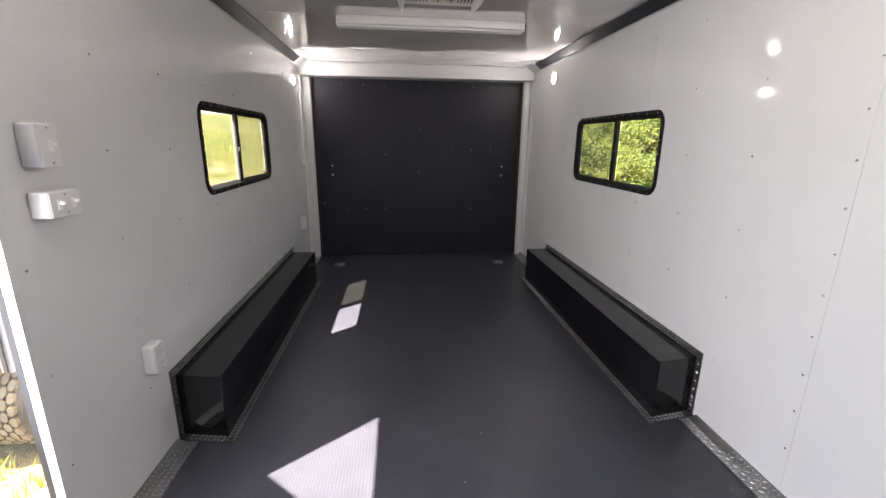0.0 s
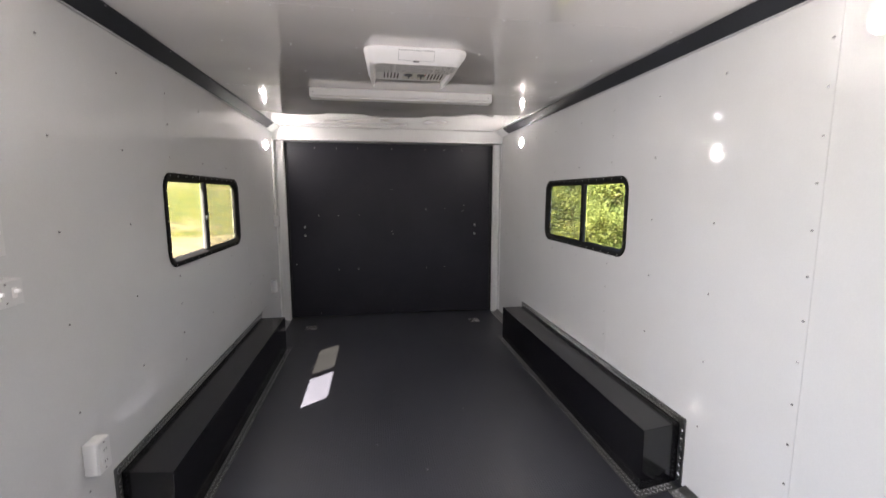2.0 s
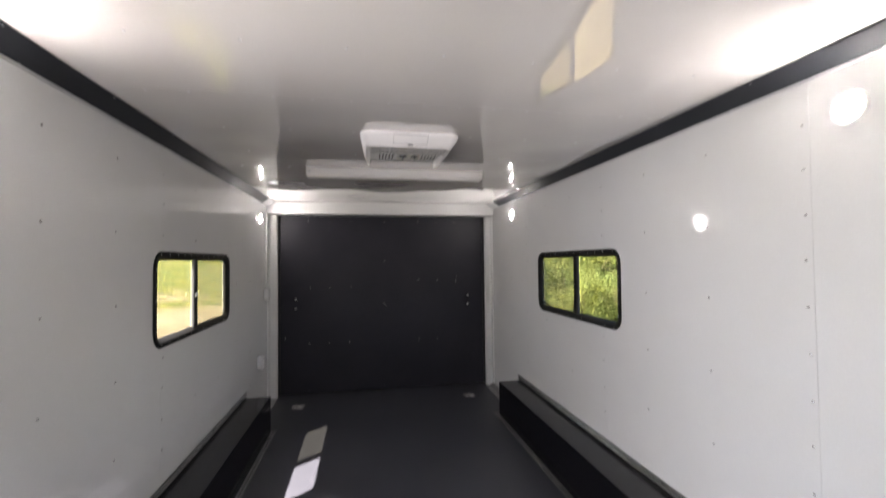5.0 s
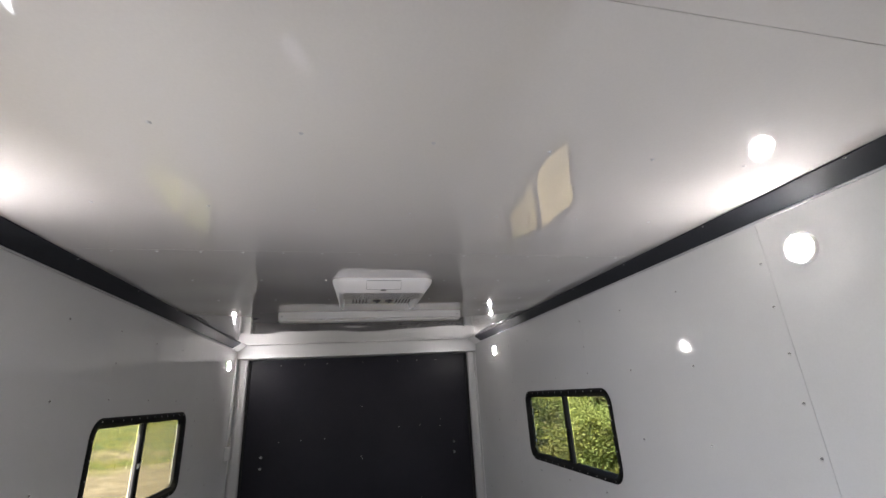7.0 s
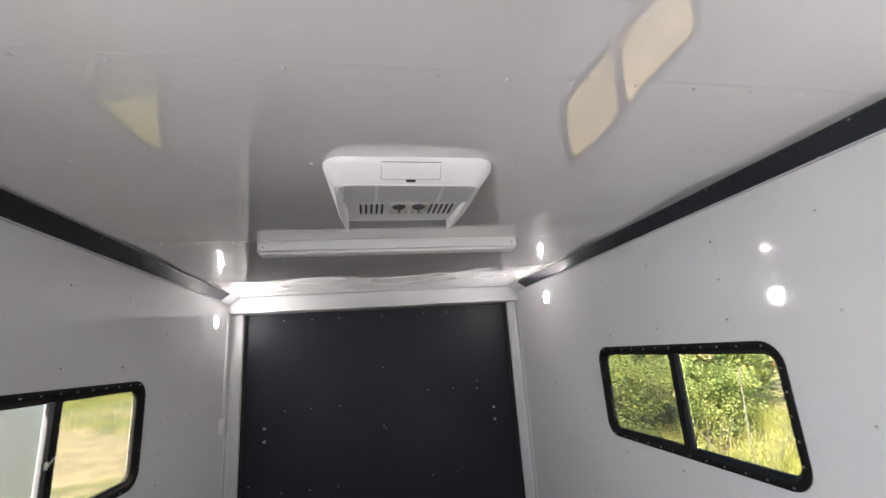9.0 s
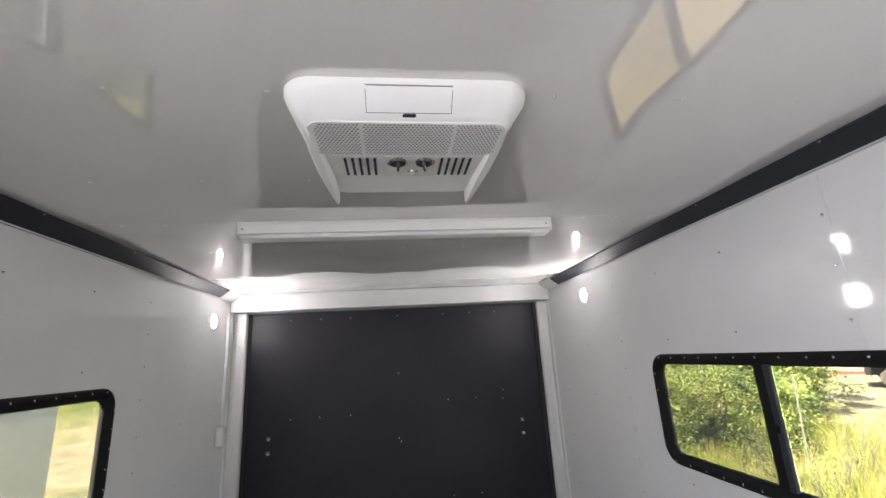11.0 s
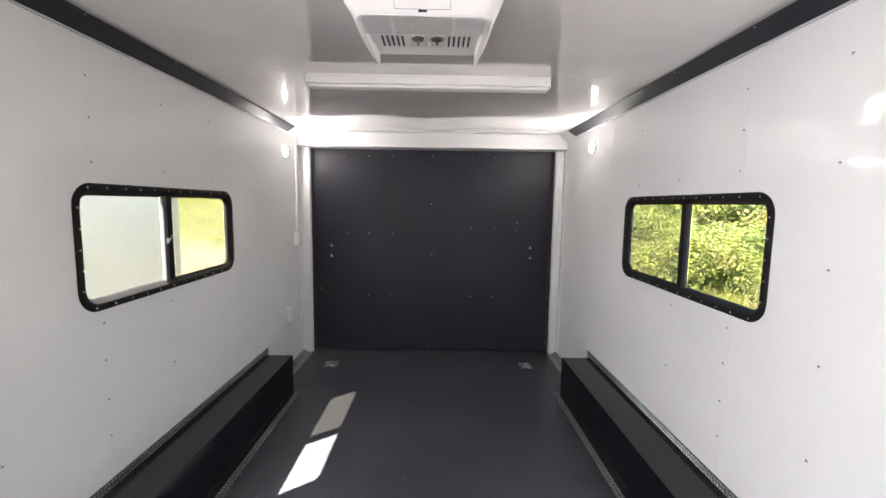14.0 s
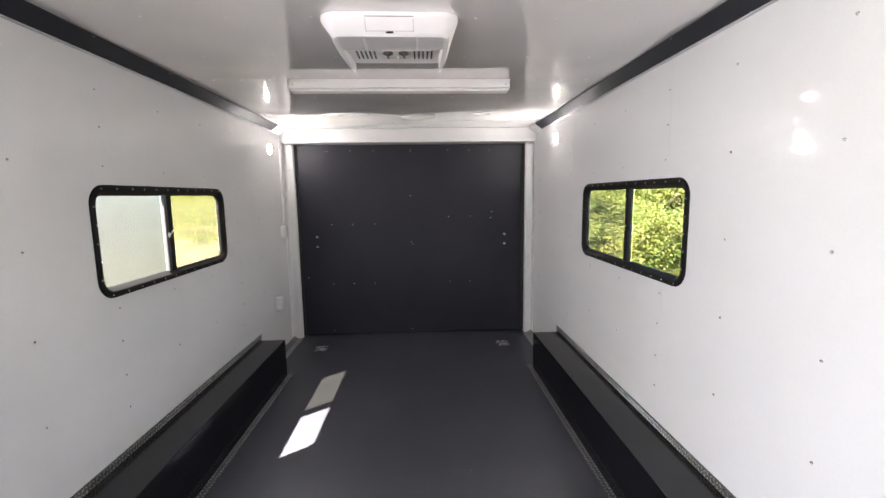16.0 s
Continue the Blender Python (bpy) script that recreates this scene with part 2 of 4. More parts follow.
def ground_material():
    m, nt, n, l, b = nodes_of("field_ground")
    tc = n.new("ShaderNodeTexCoord")
    vec = tc.outputs["Object"]
    big = noise_tex(n, l, vec, 0.16, 4, 0.6)
    mid = noise_tex(n, l, vec, 1.3, 6, 0.65)
    fine = noise_tex(n, l, vec, 22, 4, 0.7)
    grass = ramp(n, l, mid.outputs["Fac"], [(0.38, (0.050, 0.068, 0.005)), (0.5, (0.090, 0.092, 0.008)), (0.62, (0.120, 0.106, 0.016))])
    dirt = ramp(n, l, mid.outputs["Fac"], [(0.38, (0.120, 0.090, 0.042)), (0.62, (0.230, 0.180, 0.098))])
    att = n.new("ShaderNodeAttribute")
    att.attribute_name = "dirt"
    add = n.new("ShaderNodeMath")
    add.operation = 'ADD'
    sub = n.new("ShaderNodeMath")
    sub.operation = 'MULTIPLY_ADD'
    sub.inputs[1].default_value, sub.inputs[2].default_value = 1.6, -0.8
    l.new(big.outputs["Fac"], sub.inputs[0])
    l.new(att.outputs["Fac"], add.inputs[0])
    l.new(sub.outputs[0], add.inputs[1])
    soft = ramp(n, l, add.outputs[0], [(0.38, (0, 0, 0)), (0.62, (1, 1, 1))])
    mx = n.new("ShaderNodeMix")
    mx.data_type = 'RGBA'
    l.new(soft.outputs["Color"], mx.inputs[0])
    l.new(grass.outputs["Color"], mx.inputs[6])
    l.new(dirt.outputs["Color"], mx.inputs[7])
    l.new(mx.outputs[2], b.inputs["Base Color"])
    b.inputs["Roughness"].default_value = 0.95
    bp = n.new("ShaderNodeBump")
    bp.inputs["Strength"].default_value, bp.inputs["Distance"].default_value = 0.8, 0.05
    l.new(fine.outputs["Fac"], bp.inputs["Height"])
    l.new(bp.outputs["Normal"], b.inputs["Normal"])
    return m


GROUND = ground_material()


# ---------------------------------------------------------------- mesh helpers
def mesh_ob(name, bm, mats, parent=None, smooth=False):
    bmesh.ops.recalc_face_normals(bm, faces=bm.faces[:])
    me = bpy.data.meshes.new(name)
    bm.to_mesh(me)
    bm.free()
    for m in (mats if isinstance(mats, (list, tuple)) else [mats]):
        me.materials.append(m)
    if smooth:
        me.shade_smooth()
        me.set_sharp_from_angle(angle=radians(40))
    ob = new(name, me)
    if parent is not None:
        ob.parent = parent
    return ob


def part(name, bm, mat, parent, label="", smooth=False):
    ob = mesh_ob(name, bm, mat, parent, smooth)
    return tagged(ob, label=label) if label else ob


def thing(name, label, category, loc=(0, 0, 0), group="", kind=""):
    ob = new(name)
    ob.empty_display_size = 0.1
    ob.matrix_basis = Matrix.Translation(loc)
    return tagged(ob, label, category, group, kind)


def box(bm, x0, x1, y0, y1, z0, z1, bevel=0.0, seg=1, mat=0):
    r = bmesh.ops.create_cube(bm, size=1.0, matrix=Matrix.Translation(((x0 + x1) / 2, (y0 + y1) / 2, (z0 + z1) / 2))
                              @ Matrix.Diagonal((abs(x1 - x0), abs(y1 - y0), abs(z1 - z0), 1)))
    faces = {f for v in r["verts"] for f in v.link_faces}
    for f in faces:
        f.material_index = mat
    if bevel:
        edges = list({e for v in r["verts"] for e in v.link_edges})
        res = bmesh.ops.bevel(bm, geom=edges, offset=bevel, segments=seg, profile=0.5, affect='EDGES')
        for f in res["faces"]:
            f.material_index = mat


def cyl(bm, r0, r1, depth, m, seg=16, mat=0):
    """A cone or cylinder from z = 0 to depth in the frame m."""
    r = bmesh.ops.create_cone(bm, cap_ends=True, segments=seg, radius1=r0, radius2=r1, depth=depth,
                              matrix=m @ Matrix.Translation((0, 0, depth / 2)))
    for f in {f for v in r["verts"] for f in v.link_faces}:
        f.material_index = mat


def prism(bm, outline, a, b, place):
    """An outline of (u, v) drawn out from a to b; place(u, v, w) gives the point."""
    lo = [bm.verts.new(place(u, v, a)) for u, v in outline]
    hi = [bm.verts.new(place(u, v, b)) for u, v in outline]
    bm.faces.new(lo)
    bm.faces.new(hi[::-1])
    for i in range(len(lo)):
        j = (i + 1) % len(lo)
        bm.faces.new((lo[i], lo[j], hi[j], hi[i]))


def rounded(u0, u1, v0, v1, r, seg=6):
    pts = []
    for cu, cv, a in ((u1 - r, v1 - r, 0), (u0 + r, v1 - r, 90), (u0 + r, v0 + r, 180), (u1 - r, v0 + r, 270)):
        for i in range(seg + 1):
            t = radians(a + 90 * i / seg)
            pts.append((cu + r * math.cos(t), cv + r * math.sin(t)))
    return pts


def ring(bm, loops):
    """A closed frame from loops of points, each loop joined to the next and the last to the first."""
    vs = [[bm.verts.new(p) for p in loop] for loop in loops]
    for a, b in zip(vs, vs[1:] + vs[:1]):
        for i in range(len(a)):
            j = (i + 1) % len(a)
            bm.faces.new((a[i], a[j], b[j], b[i]))


def sheet_with_holes(bm, x0, x1, y0, y1, z0, z1, holes):
    """A wall from boxes, left open at the holes (y0, y1, z0, z1)."""
    cuts = sorted({y0, y1, *[c for h in holes for c in h[:2] if y0 < c < y1]})
    for a, b in zip(cuts, cuts[1:]):
        zs = z0
        for h in sorted(holes, key=lambda q: q[2]):
            if h[0] <= a + 1e-6 and h[1] >= b - 1e-6:
                if h[2] > zs + 1e-6:
                    box(bm, x0, x1, a, b, zs, h[2])
                zs = h[3]
        if zs < z1 - 1e-6:
            box(bm, x0, x1, a, b, zs, z1)


def dome_mesh(name, r, h, mat, seg=8):
    bm = bmesh.new()
    cyl(bm, r, r * 0.75, h * 0.6, Matrix(), seg)
    cyl(bm, r * 0.75, r * 0.3, h * 0.4, Matrix.Translation((0, 0, h * 0.6)), seg)
    me = bpy.data.meshes.new(name)
    bm.to_mesh(me)
    bm.free()
    me.materials.append(mat)
    return me


SCREW = dome_mesh("screw", 0.0054, 0.0032, STEEL)
SCREW_S = dome_mesh("small_screw", 0.0042, 0.0022, STEEL)
BOLT = dome_mesh("bolt", 0.0135, 0.006, STEEL, 10)


def stud(name, me, parent, p, normal):
    ob = new(name, me)
    ob.parent = parent
    ob.matrix_basis = Matrix.Translation(p) @ Vector(normal).to_track_quat('Z', 'Y').to_matrix().to_4x4()
    return ob


def treads(bm, o, u, v, nu, nv, step, size=0.026, width=0.0075, height=0.0016, up=(0, 0, 1)):
    """Raised lozenges of tread plate from o along u and v, turned crosswise by turns."""
    o, u, v = Vector(o), Vector(u).normalized(), Vector(v).normalized()
    nrm = u.cross(v).normalized()
    if nrm.dot(Vector(up)) < 0:
        nrm = -nrm
    for i in range(nu):
        for j in range(nv):
            c = o + u * (step * (i + 0.5)) + v * (step * (j + 0.5))
            s = 1 if (i + j) % 2 else -1
            a = (u + v * s).normalized()
            b = nrm.cross(a)
            base = [bm.verts.new(c + q) for q in (a * size / 2, b * width / 2, -a * size / 2, -b * width / 2)]
            top = [bm.verts.new(c + q * 0.5 + nrm * height) for q in (a * size / 2, b * width / 2, -a * size / 2, -b * width / 2)]
            bm.faces.new(top)
            for k in range(4):
                bm.faces.new((base[k], base[(k + 1) % 4], top[(k + 1) % 4], top[k]))


# ---------------------------------------------------------------- the trailer's shell
HALF, CEILING, NOSE, BACK = 1.226, 2.08, -1.9, 4.98
WIN_L = (2.316, 3.462, 1.019, 1.503)
WIN_R = (2.268, 3.434, 1.020, 1.503)
DOORWAY = (0.445, 1.140, 0.0, 1.915)
LAMPS = ((-1, 4.385, 1.862), (1, 4.05, 1.888), (1, 1.085, 1.893), (-1, 1.20, 1.90))


def inset(w, d):
    return (w[0] + d, w[1] - d, w[2] + d, w[3] - d)


floor_bm = bmesh.new()
box(floor_bm, -HALF - 0.05, HALF + 0.05, NOSE - 0.05, BACK, -0.06, 0.0)
floor = tagged(mesh_ob("floor", floor_bm, FLOOR), "black coin-textured rubber floor with scuffs and dust", "floor", kind="structure")
for x, y in ((0.03, 2.02), (0.14, 1.66), (-0.22, 2.28), (-0.40, 1.72), (0.02, 1.38), (-0.10, 2.9), (0.34, 2.6)):
    stud("screw", SCREW_S, floor, (x, y, -0.0004), (0, 0, 1))

# walls: outer skin and core, with the inner sheets as panels on it
SEAMS_R = (NOSE, -1.25, -0.02, 1.208, 2.44, 3.67, 4.72)
SEAMS_L = (NOSE, -1.25, -0.02, 1.16, 2.40, 3.63, 4.72)
for side, name, win, holes, seams in ((-1, "wall_west", WIN_L, [inset(WIN_L, 0.03), DOORWAY], SEAMS_L),
                                      (1, "wall_east", WIN_R, [inset(WIN_R, 0.03)], SEAMS_R)):
    core = bmesh.new()
    a, b = sorted((side * (HALF + 0.006), side * (HALF + 0.036)))
    sheet_with_holes(core, a, b, NOSE - 0.05, BACK, -0.06, CEILING + 0.10, holes)
    wall = tagged(mesh_ob(name, core, HULL), "white trailer wall lined with glossy grey-white sheets and screws", "wall", kind="structure")
    a, b = sorted((side * HALF, side * (HALF + 0.0055)))
    gap = 0.0006 if side > 0 else 0.0002
    for y0, y1 in zip(seams, seams[1:]):
        bm = bmesh.new()
        sheet_with_holes(bm, a, b, y0 + gap, y1 - gap, 0.001, CEILING - 0.001,
                         [(max(h[0], y0 + gap), min(h[1], y1 - gap), h[2], h[3]) for h in holes if h[1] > y0 and h[0] < y1])
        part("panel", bm, WALL, wall)
    shift = -0.04 if side < 0 else 0.0
    for k in range(-4, 9):
        y = 1.229 + 0.4105 * k + shift
        seam = k % 3 == 0 and not (side < 0 and k == 0)
        z = 0.20 if seam else 0.345
        while z < 1.95:
            spots = (z,)
            hidden = (win[0] - 0.02 < y < win[1] + 0.02 and win[2] - 0.02 < z < win[3] + 0.02)
            hidden |= side < 0 and DOORWAY[0] - 0.03 < y < DOORWAY[1] + 0.02 and z < 1.98
            hidden |= 1.68 < y < 3.95 and z < 0.37
            hidden |= side < 0 and y < 0 or y > 4.7
            hidden |= any(q == side and abs(y - ly) < 0.12 and abs(z - lz) < 0.12 for q, ly, lz in LAMPS)
            if not hidden:
                stud("screw", SCREW, wall, (side * HALF, y + random.uniform(-0.004, 0.004), z + random.uniform(-0.006, 0.006)), (-side, 0, 0))
            z += 0.1535 if seam else 0.307

for name, y0, y1 in (("wall_south", NOSE - 0.05, NOSE),):
    bm = bmesh.new()
    box(bm, -HALF, HALF, y0, y1, 0.001, CEILING)
    tagged(mesh_ob(name, bm, WALL), "plain grey-white front wall of the trailer", "wall", kind="structure")

# ceiling: sheets with a joint and rows of screws in one mesh
bm = bmesh.new()
joints = (NOSE, -0.70, 0.52, 1.748, 2.985, BACK)
for y0, y1 in zip(joints, joints[1:]):
    box(bm, -HALF, HALF, y0 + 0.0006, y1 - 0.0006, CEILING, CEILING + 0.006)
box(bm, -HALF - 0.005, HALF + 0.005, NOSE, BACK, CEILING + 0.0065, CEILING + 0.10)
for y, step in ((0.938, 0.297), (1.343, 0.297), (1.766, 0.1475), (2.178, 0.297), (2.610, 0.297), (3.003, 0.1475), (3.42, 0.297)):
    n = int(1.1 / step)
    for i in range(-n, n + 1):
        x = 0.022 + i * step
        if 2.1 < y < 2.75 and abs(x) < 0.25:
            continue
        cyl(bm, 0.0058, 0.003, 0.003, Matrix.Translation((x, y, CEILING)) @ Matrix.Rotation(math.pi, 4, 'X'), 8, 1)
tagged(mesh_ob("ceiling", bm, [CEIL, PALEGREY]), "glossy off-white ceiling sheets with rows of screws", "ceiling", kind="structure")
bm = bmesh.new()
box(bm, -HALF - 0.06, HALF + 0.06, NOSE - 0.05, BACK, CEILING + 0.101, CEILING + 0.13)
tagged(mesh_ob("roof", bm, HULL), "white sheet-metal trailer roof", "roof", kind="structure")

# chassis below the floor, down to the ground
bm = bmesh.new()
for x in (-1.0, 0.0, 1.0):
    box(bm, x - 0.05, x + 0.05, NOSE, BACK - 0.1, -0.18, -0.061)
for y in (NOSE + 0.4, 2.8, BACK - 0.5):
    box(bm, -0.9, 0.9, y - 0.05, y + 0.05, -0.62, -0.181)
tagged(mesh_ob("chassis", bm, GREYPAINT), "dark steel chassis under the trailer floor", "chassis", kind="structure")

# charcoal cove trim along wall and ceiling, white corner pieces beside the header
for side in (-1, 1):
    bm = bmesh.new()
    prof = [(side * (HALF - 0.001), 2.031), (side * (HALF - 0.012), 2.031), (side * 1.152, 2.0745), (side * 1.152, 2.079), (side * (HALF - 0.001), 2.079)]
    prism(bm, prof, NOSE + 0.002, 4.455, lambda u, v, w: (u, w, v))
    trim = tagged(mesh_ob("trim", bm, COVE), "charcoal cove trim between wall and ceiling", "trim", kind="structure")
    bm = bmesh.new()
    a, b = sorted((side * (HALF - 0.0008), side * (HALF - 0.011)))
    box(bm, a, b, NOSE + 0.002, 4.455, 2.0235, 2.0305, 0.002, 2)
    part("bead", bm, PALEGREY, trim, "pale grey sealing bead under the trim")
    for k in range(9):
        y = 0.35 + 0.5 * k
        stud("screw", SCREW_S, trim, (side * 1.1535, y, 2.0725), (-side * 0.5, 0, -0.8))
        stud("screw", SCREW_S, trim, (side * (HALF - 0.012), y + 0.14, 2.0325), (-side * 0.8, 0, -0.4))
    bm = bmesh.new()
    prof = [(side * (HALF - 0.001), 2.025), (side * (HALF - 0.010), 2.025), (side * 1.14, 2.079), (side * (HALF - 0.001), 2.079)]
    prism(bm, prof, 4.457, 4.689, lambda u, v, w: (u, w, v))
    tagged(mesh_ob("trim", bm, WHITE), "white corner piece between trim and header", "trim", kind="structure")

# header beam and the posts beside the ramp door
bm = bmesh.new()
box(bm, -HALF + 0.001, HALF - 0.001, 4.69, BACK, 1.950, CEILING - 0.001, 0.004, 2)
tagged(mesh_ob("header", bm, WHITE), "white steel header beam over the ramp door", "beam", kind="structure")
for side in (-1, 1):
    bm = bmesh.new()
    xi = 1.143 if side < 0 else 1.155
    prism(bm, [(side * (HALF - 0.001), 4.785), (side * 1.205, 4.797), (side * (xi + 0.008), 4.80), (side * xi, 4.808), (side * xi, 4.90), (side * (HALF - 0.001), 4.90)],
          0.0, 1.949, lambda u, v, w: (u, v, w))
    post = tagged(mesh_ob("post", bm, WHITE), "white steel post beside the ramp door", "post", kind="structure")
    for z in (0.3, 1.0, 1.7):
        stud("screw", SCREW_S, post, (side * 1.185, 4.7985, z), (0, -1, 0))

# ramp door: dark sheet, bolts, screws and lift cables
bm = bmesh.new()
box(bm, -1.17, 1.17, 4.866, 4.93, 0.012, 1.948, 0.003)
ramp_door = tagged(mesh_ob("door_1", bm, DOORBLACK), "closed ramp door lined with a dark charcoal sheet and screws", "door", kind="structure")
rows = [(1.89, (-0.832, -0.6, -0.371, 0.0, 0.373, 0.589, 0.80)), (1.16, (-0.811, -0.601, -0.373)), (1.224, (0.376, 0.597)), (1.205, (0.813,)), (1.27, (0.82,)),
        (0.55, (-0.822, -0.609, -0.394, 0.38, 0.593)), (1.444, (-0.005,)), (0.973, (-0.012,)), (0.950, (0.002,)), (0.05, (-0.828, -0.02)), (0.62, (-1.07,))]
for z, xs in rows:
    for x in xs:
        stud("screw", SCREW, ramp_door, (x, 4.866, z), (0, -1, 0))
for x in (-0.964, 0.955):
    for z in (1.037, 0.938):
        stud("bolt", BOLT, ramp_door, (x, 4.866, z), (0, -1, 0))
for side, z0 in ((-1, 1.38), (1, 1.42)):
    bm = bmesh.new()
    cyl(bm, 0.0022, 0.0022, 1.949 - z0, Matrix.Translation((side * 1.128, 4.835, z0)), 8)
    cyl(bm, 0.0045, 0.0045, 0.05, Matrix.Translation((side * 1.128, 4.835, z0 - 0.03)), 8)
    part("lift_cable", bm, GASKET, ramp_door, "thin dark lift cable with a steel end")
for side in (-1, 1):
    bm = bmesh.new()
    box(bm, side * 1.130 if side > 0 else -1.142, 1.154 if side > 0 else -1.122, 4.845, 4.8655, 0.012, 1.948)
    part("gasket", bm, GASKET, ramp_door, "black rubber door seal")
bm = bmesh.new()
box(bm, -HALF, HALF, 4.94, BACK, 0.001, 1.949)
tagged(mesh_ob("wall_north", bm, HULL), "outer face of the closed ramp door", "wall", kind="structure")

# side door: jamb in the opening, leaf swung open outside
bm = bmesh.new()
y0, y1, z0, z1 = DOORWAY
box(bm, -HALF - 0.022, -HALF + 0.003, y1 - 0.003, y1 - 0.0003, 0.0, z1)
box(bm, -HALF - 0.022, -HALF + 0.003, y0 + 0.0003, y0 + 0.003, 0.0, z1)
box(bm, -HALF - 0.022, -HALF + 0.003, y0 + 0.004, y1 - 0.004, z1 - 0.003, z1 - 0.0003)
tagged(mesh_ob("door_frame", bm, WHITE), "white painted frame of the open side door", "door frame", kind="structure")
bm = bmesh.new()
box(bm, -HALF - 0.039, -HALF - 0.0225, y1 - 0.004, y1 - 0.0003, 0.0, z1)
box(bm, -HALF - 0.039, -HALF - 0.0365, y1, y1 + 0.03, 0.0, z1)
tagged(mesh_ob("door_frame", bm, COVE), "dark grey outer rim of the side door opening", "door frame", kind="structure")
leaf = thing("door_2", "white side door standing half open outside the wall", "door", (-1.275, 0.430, 0), kind="structure")
leaf.rotation_euler = (0, 0, radians(139))
bm = bmesh.new()
box(bm, 0.004, 0.70, 0.004, 0.04, 0.0, 1.91, 0.004)
part("door_leaf", bm, HULL, leaf)
rail = thing("grab_rail", "dark grey grab rail on bright brackets outside the side door", "grab rail", (-HALF - 0.036, 1.30, 0.61))
bm = bmesh.new()
box(bm, -0.182, -0.150, -0.014, 0.014, 0.0, 0.95, 0.006, 2)
part("bar", bm, GREYPAINT, rail)
bm = bmesh.new()
box(bm, -0.172, -0.160, -0.0185, -0.0145, 0.005, 0.94)
part("grip_strip", bm, GASKET, rail, "black rubber grip strip")
for z in (0.24, 0.80):
    bm = bmesh.new()
    box(bm, -0.190, -0.0005, -0.022, 0.022, z, z + 0.030, 0.003)
    part("bracket", bm, STEEL, rail, "bright steel bracket")


# ---------------------------------------------------------------- windows
def window(name, side, w, mull, bar_sheen):
    x_in, x_wall, x_out = side * (HALF - 0.010), side * (HALF - 0.0008), side * (HALF + 0.026)
    win = thing(name, "black-framed sliding window with rounded corners and screws round its frame", "window", (side * HALF, 0, 0), kind="structure")

    def loop(d, r, x):
        return [(x - side * HALF, y, z) for y, z in rounded(w[0] + d, w[1] - d, w[2] + d, w[3] - d, r)]
    bm = bmesh.new()
    ring(bm, [loop(0, 0.085, x_wall), loop(0.002, 0.083, x_in + side * 0.003), loop(0.006, 0.079, x_in), loop(0.025, 0.062, x_in + side * 0.001), loop(0.030, 0.058, x_in + side * 0.005),
              loop(0.046, 0.044, side * (HALF + 0.014)), loop(0.046, 0.044, x_out), loop(0.031, 0.052, x_out), loop(0.031, 0.052, x_wall)])
    fr = part("window_frame", bm, FRAMEBLACK, win, "", True)
    n_top, n_side = 12, 5
    spots = [(w[0] + 0.07 + (w[1] - w[0] - 0.14) * i / (n_top - 1), z) for z in (w[2] + 0.016, w[3] - 0.016) for i in range(n_top)]
    spots += [(y, w[2] + 0.09 + (w[3] - w[2] - 0.18) * i / (n_side - 1)) for y in (w[0] + 0.016, w[1] - 0.016) for i in range(n_side)]
    for y, z in spots:
        stud("screw", SCREW_S, fr, (x_in - side * HALF, y + random.uniform(-0.006, 0.006), z), (-side, 0, 0))
    # Bar greyer than the black frame: the sheen on it is in its colour.
    m0, m1 = mull
    bm = bmesh.new()
    a, b = sorted((side * 0.000, side * 0.016))
    box(bm, a, b, m0, m0 + 0.026, w[2] + 0.0415, w[3] - 0.0415, 0.004, 2)
    part("mullion", bm, bar_sheen, win, "upright bar between the panes, coloured lighter as sheen")
    bm = bmesh.new()
    a, b = sorted((side * 0.004, side * 0.026))
    box(bm, a, b, m0 + 0.0265, m1, w[2] + 0.0415, w[3] - 0.0415, 0.003)
    part("sash_stile", bm, FRAMEBLACK, win)
    bm = bmesh.new()
    zc = (w[2] + w[3]) / 2 - 0.005
    a, b = sorted((-side * 0.010, side * 0.0035))
    box(bm, a, b, m0 + 0.010, m0 + 0.018, zc - 0.016, zc + 0.010, 0.002)
    cyl(bm, 0.0035, 0.0025, 0.036, Matrix.Translation((-side * 0.010, m0 + 0.014, zc - 0.004)) @ Matrix.Rotation(radians(-50), 4, 'X'), 8)
    part("latch", bm, STEEL if side < 0 else FRAMEBLACK, win, "small sash latch")
    # sliding half: a slim sash round the pane on the far side
    ys = (m1, w[1] - 0.0415)
    bm = bmesh.new()
    a, b = side * 0.008, side * 0.022
    outer = rounded(ys[0], ys[1], w[2] + 0.042, w[3] - 0.042, 0.012, 3)
    inner = rounded(ys[0] + 0.003, ys[1] - 0.005, w[2] + 0.046, w[3] - 0.046, 0.010, 3)
    ring(bm, [[(a, y, z) for y, z in outer], [(a, y, z) for y, z in inner], [(b, y, z) for y, z in inner], [(b, y, z) for y, z in outer]])
    part("sash", bm, FRAMEBLACK, win)
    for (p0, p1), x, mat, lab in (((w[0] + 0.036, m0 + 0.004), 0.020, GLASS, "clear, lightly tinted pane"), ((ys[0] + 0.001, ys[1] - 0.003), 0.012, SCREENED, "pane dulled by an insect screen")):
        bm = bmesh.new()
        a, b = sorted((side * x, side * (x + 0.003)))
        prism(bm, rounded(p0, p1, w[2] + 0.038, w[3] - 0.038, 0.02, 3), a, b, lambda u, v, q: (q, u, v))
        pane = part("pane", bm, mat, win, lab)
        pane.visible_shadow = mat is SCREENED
    return win


window("window_1", -1, WIN_L, (2.812, 2.884), KNOB)
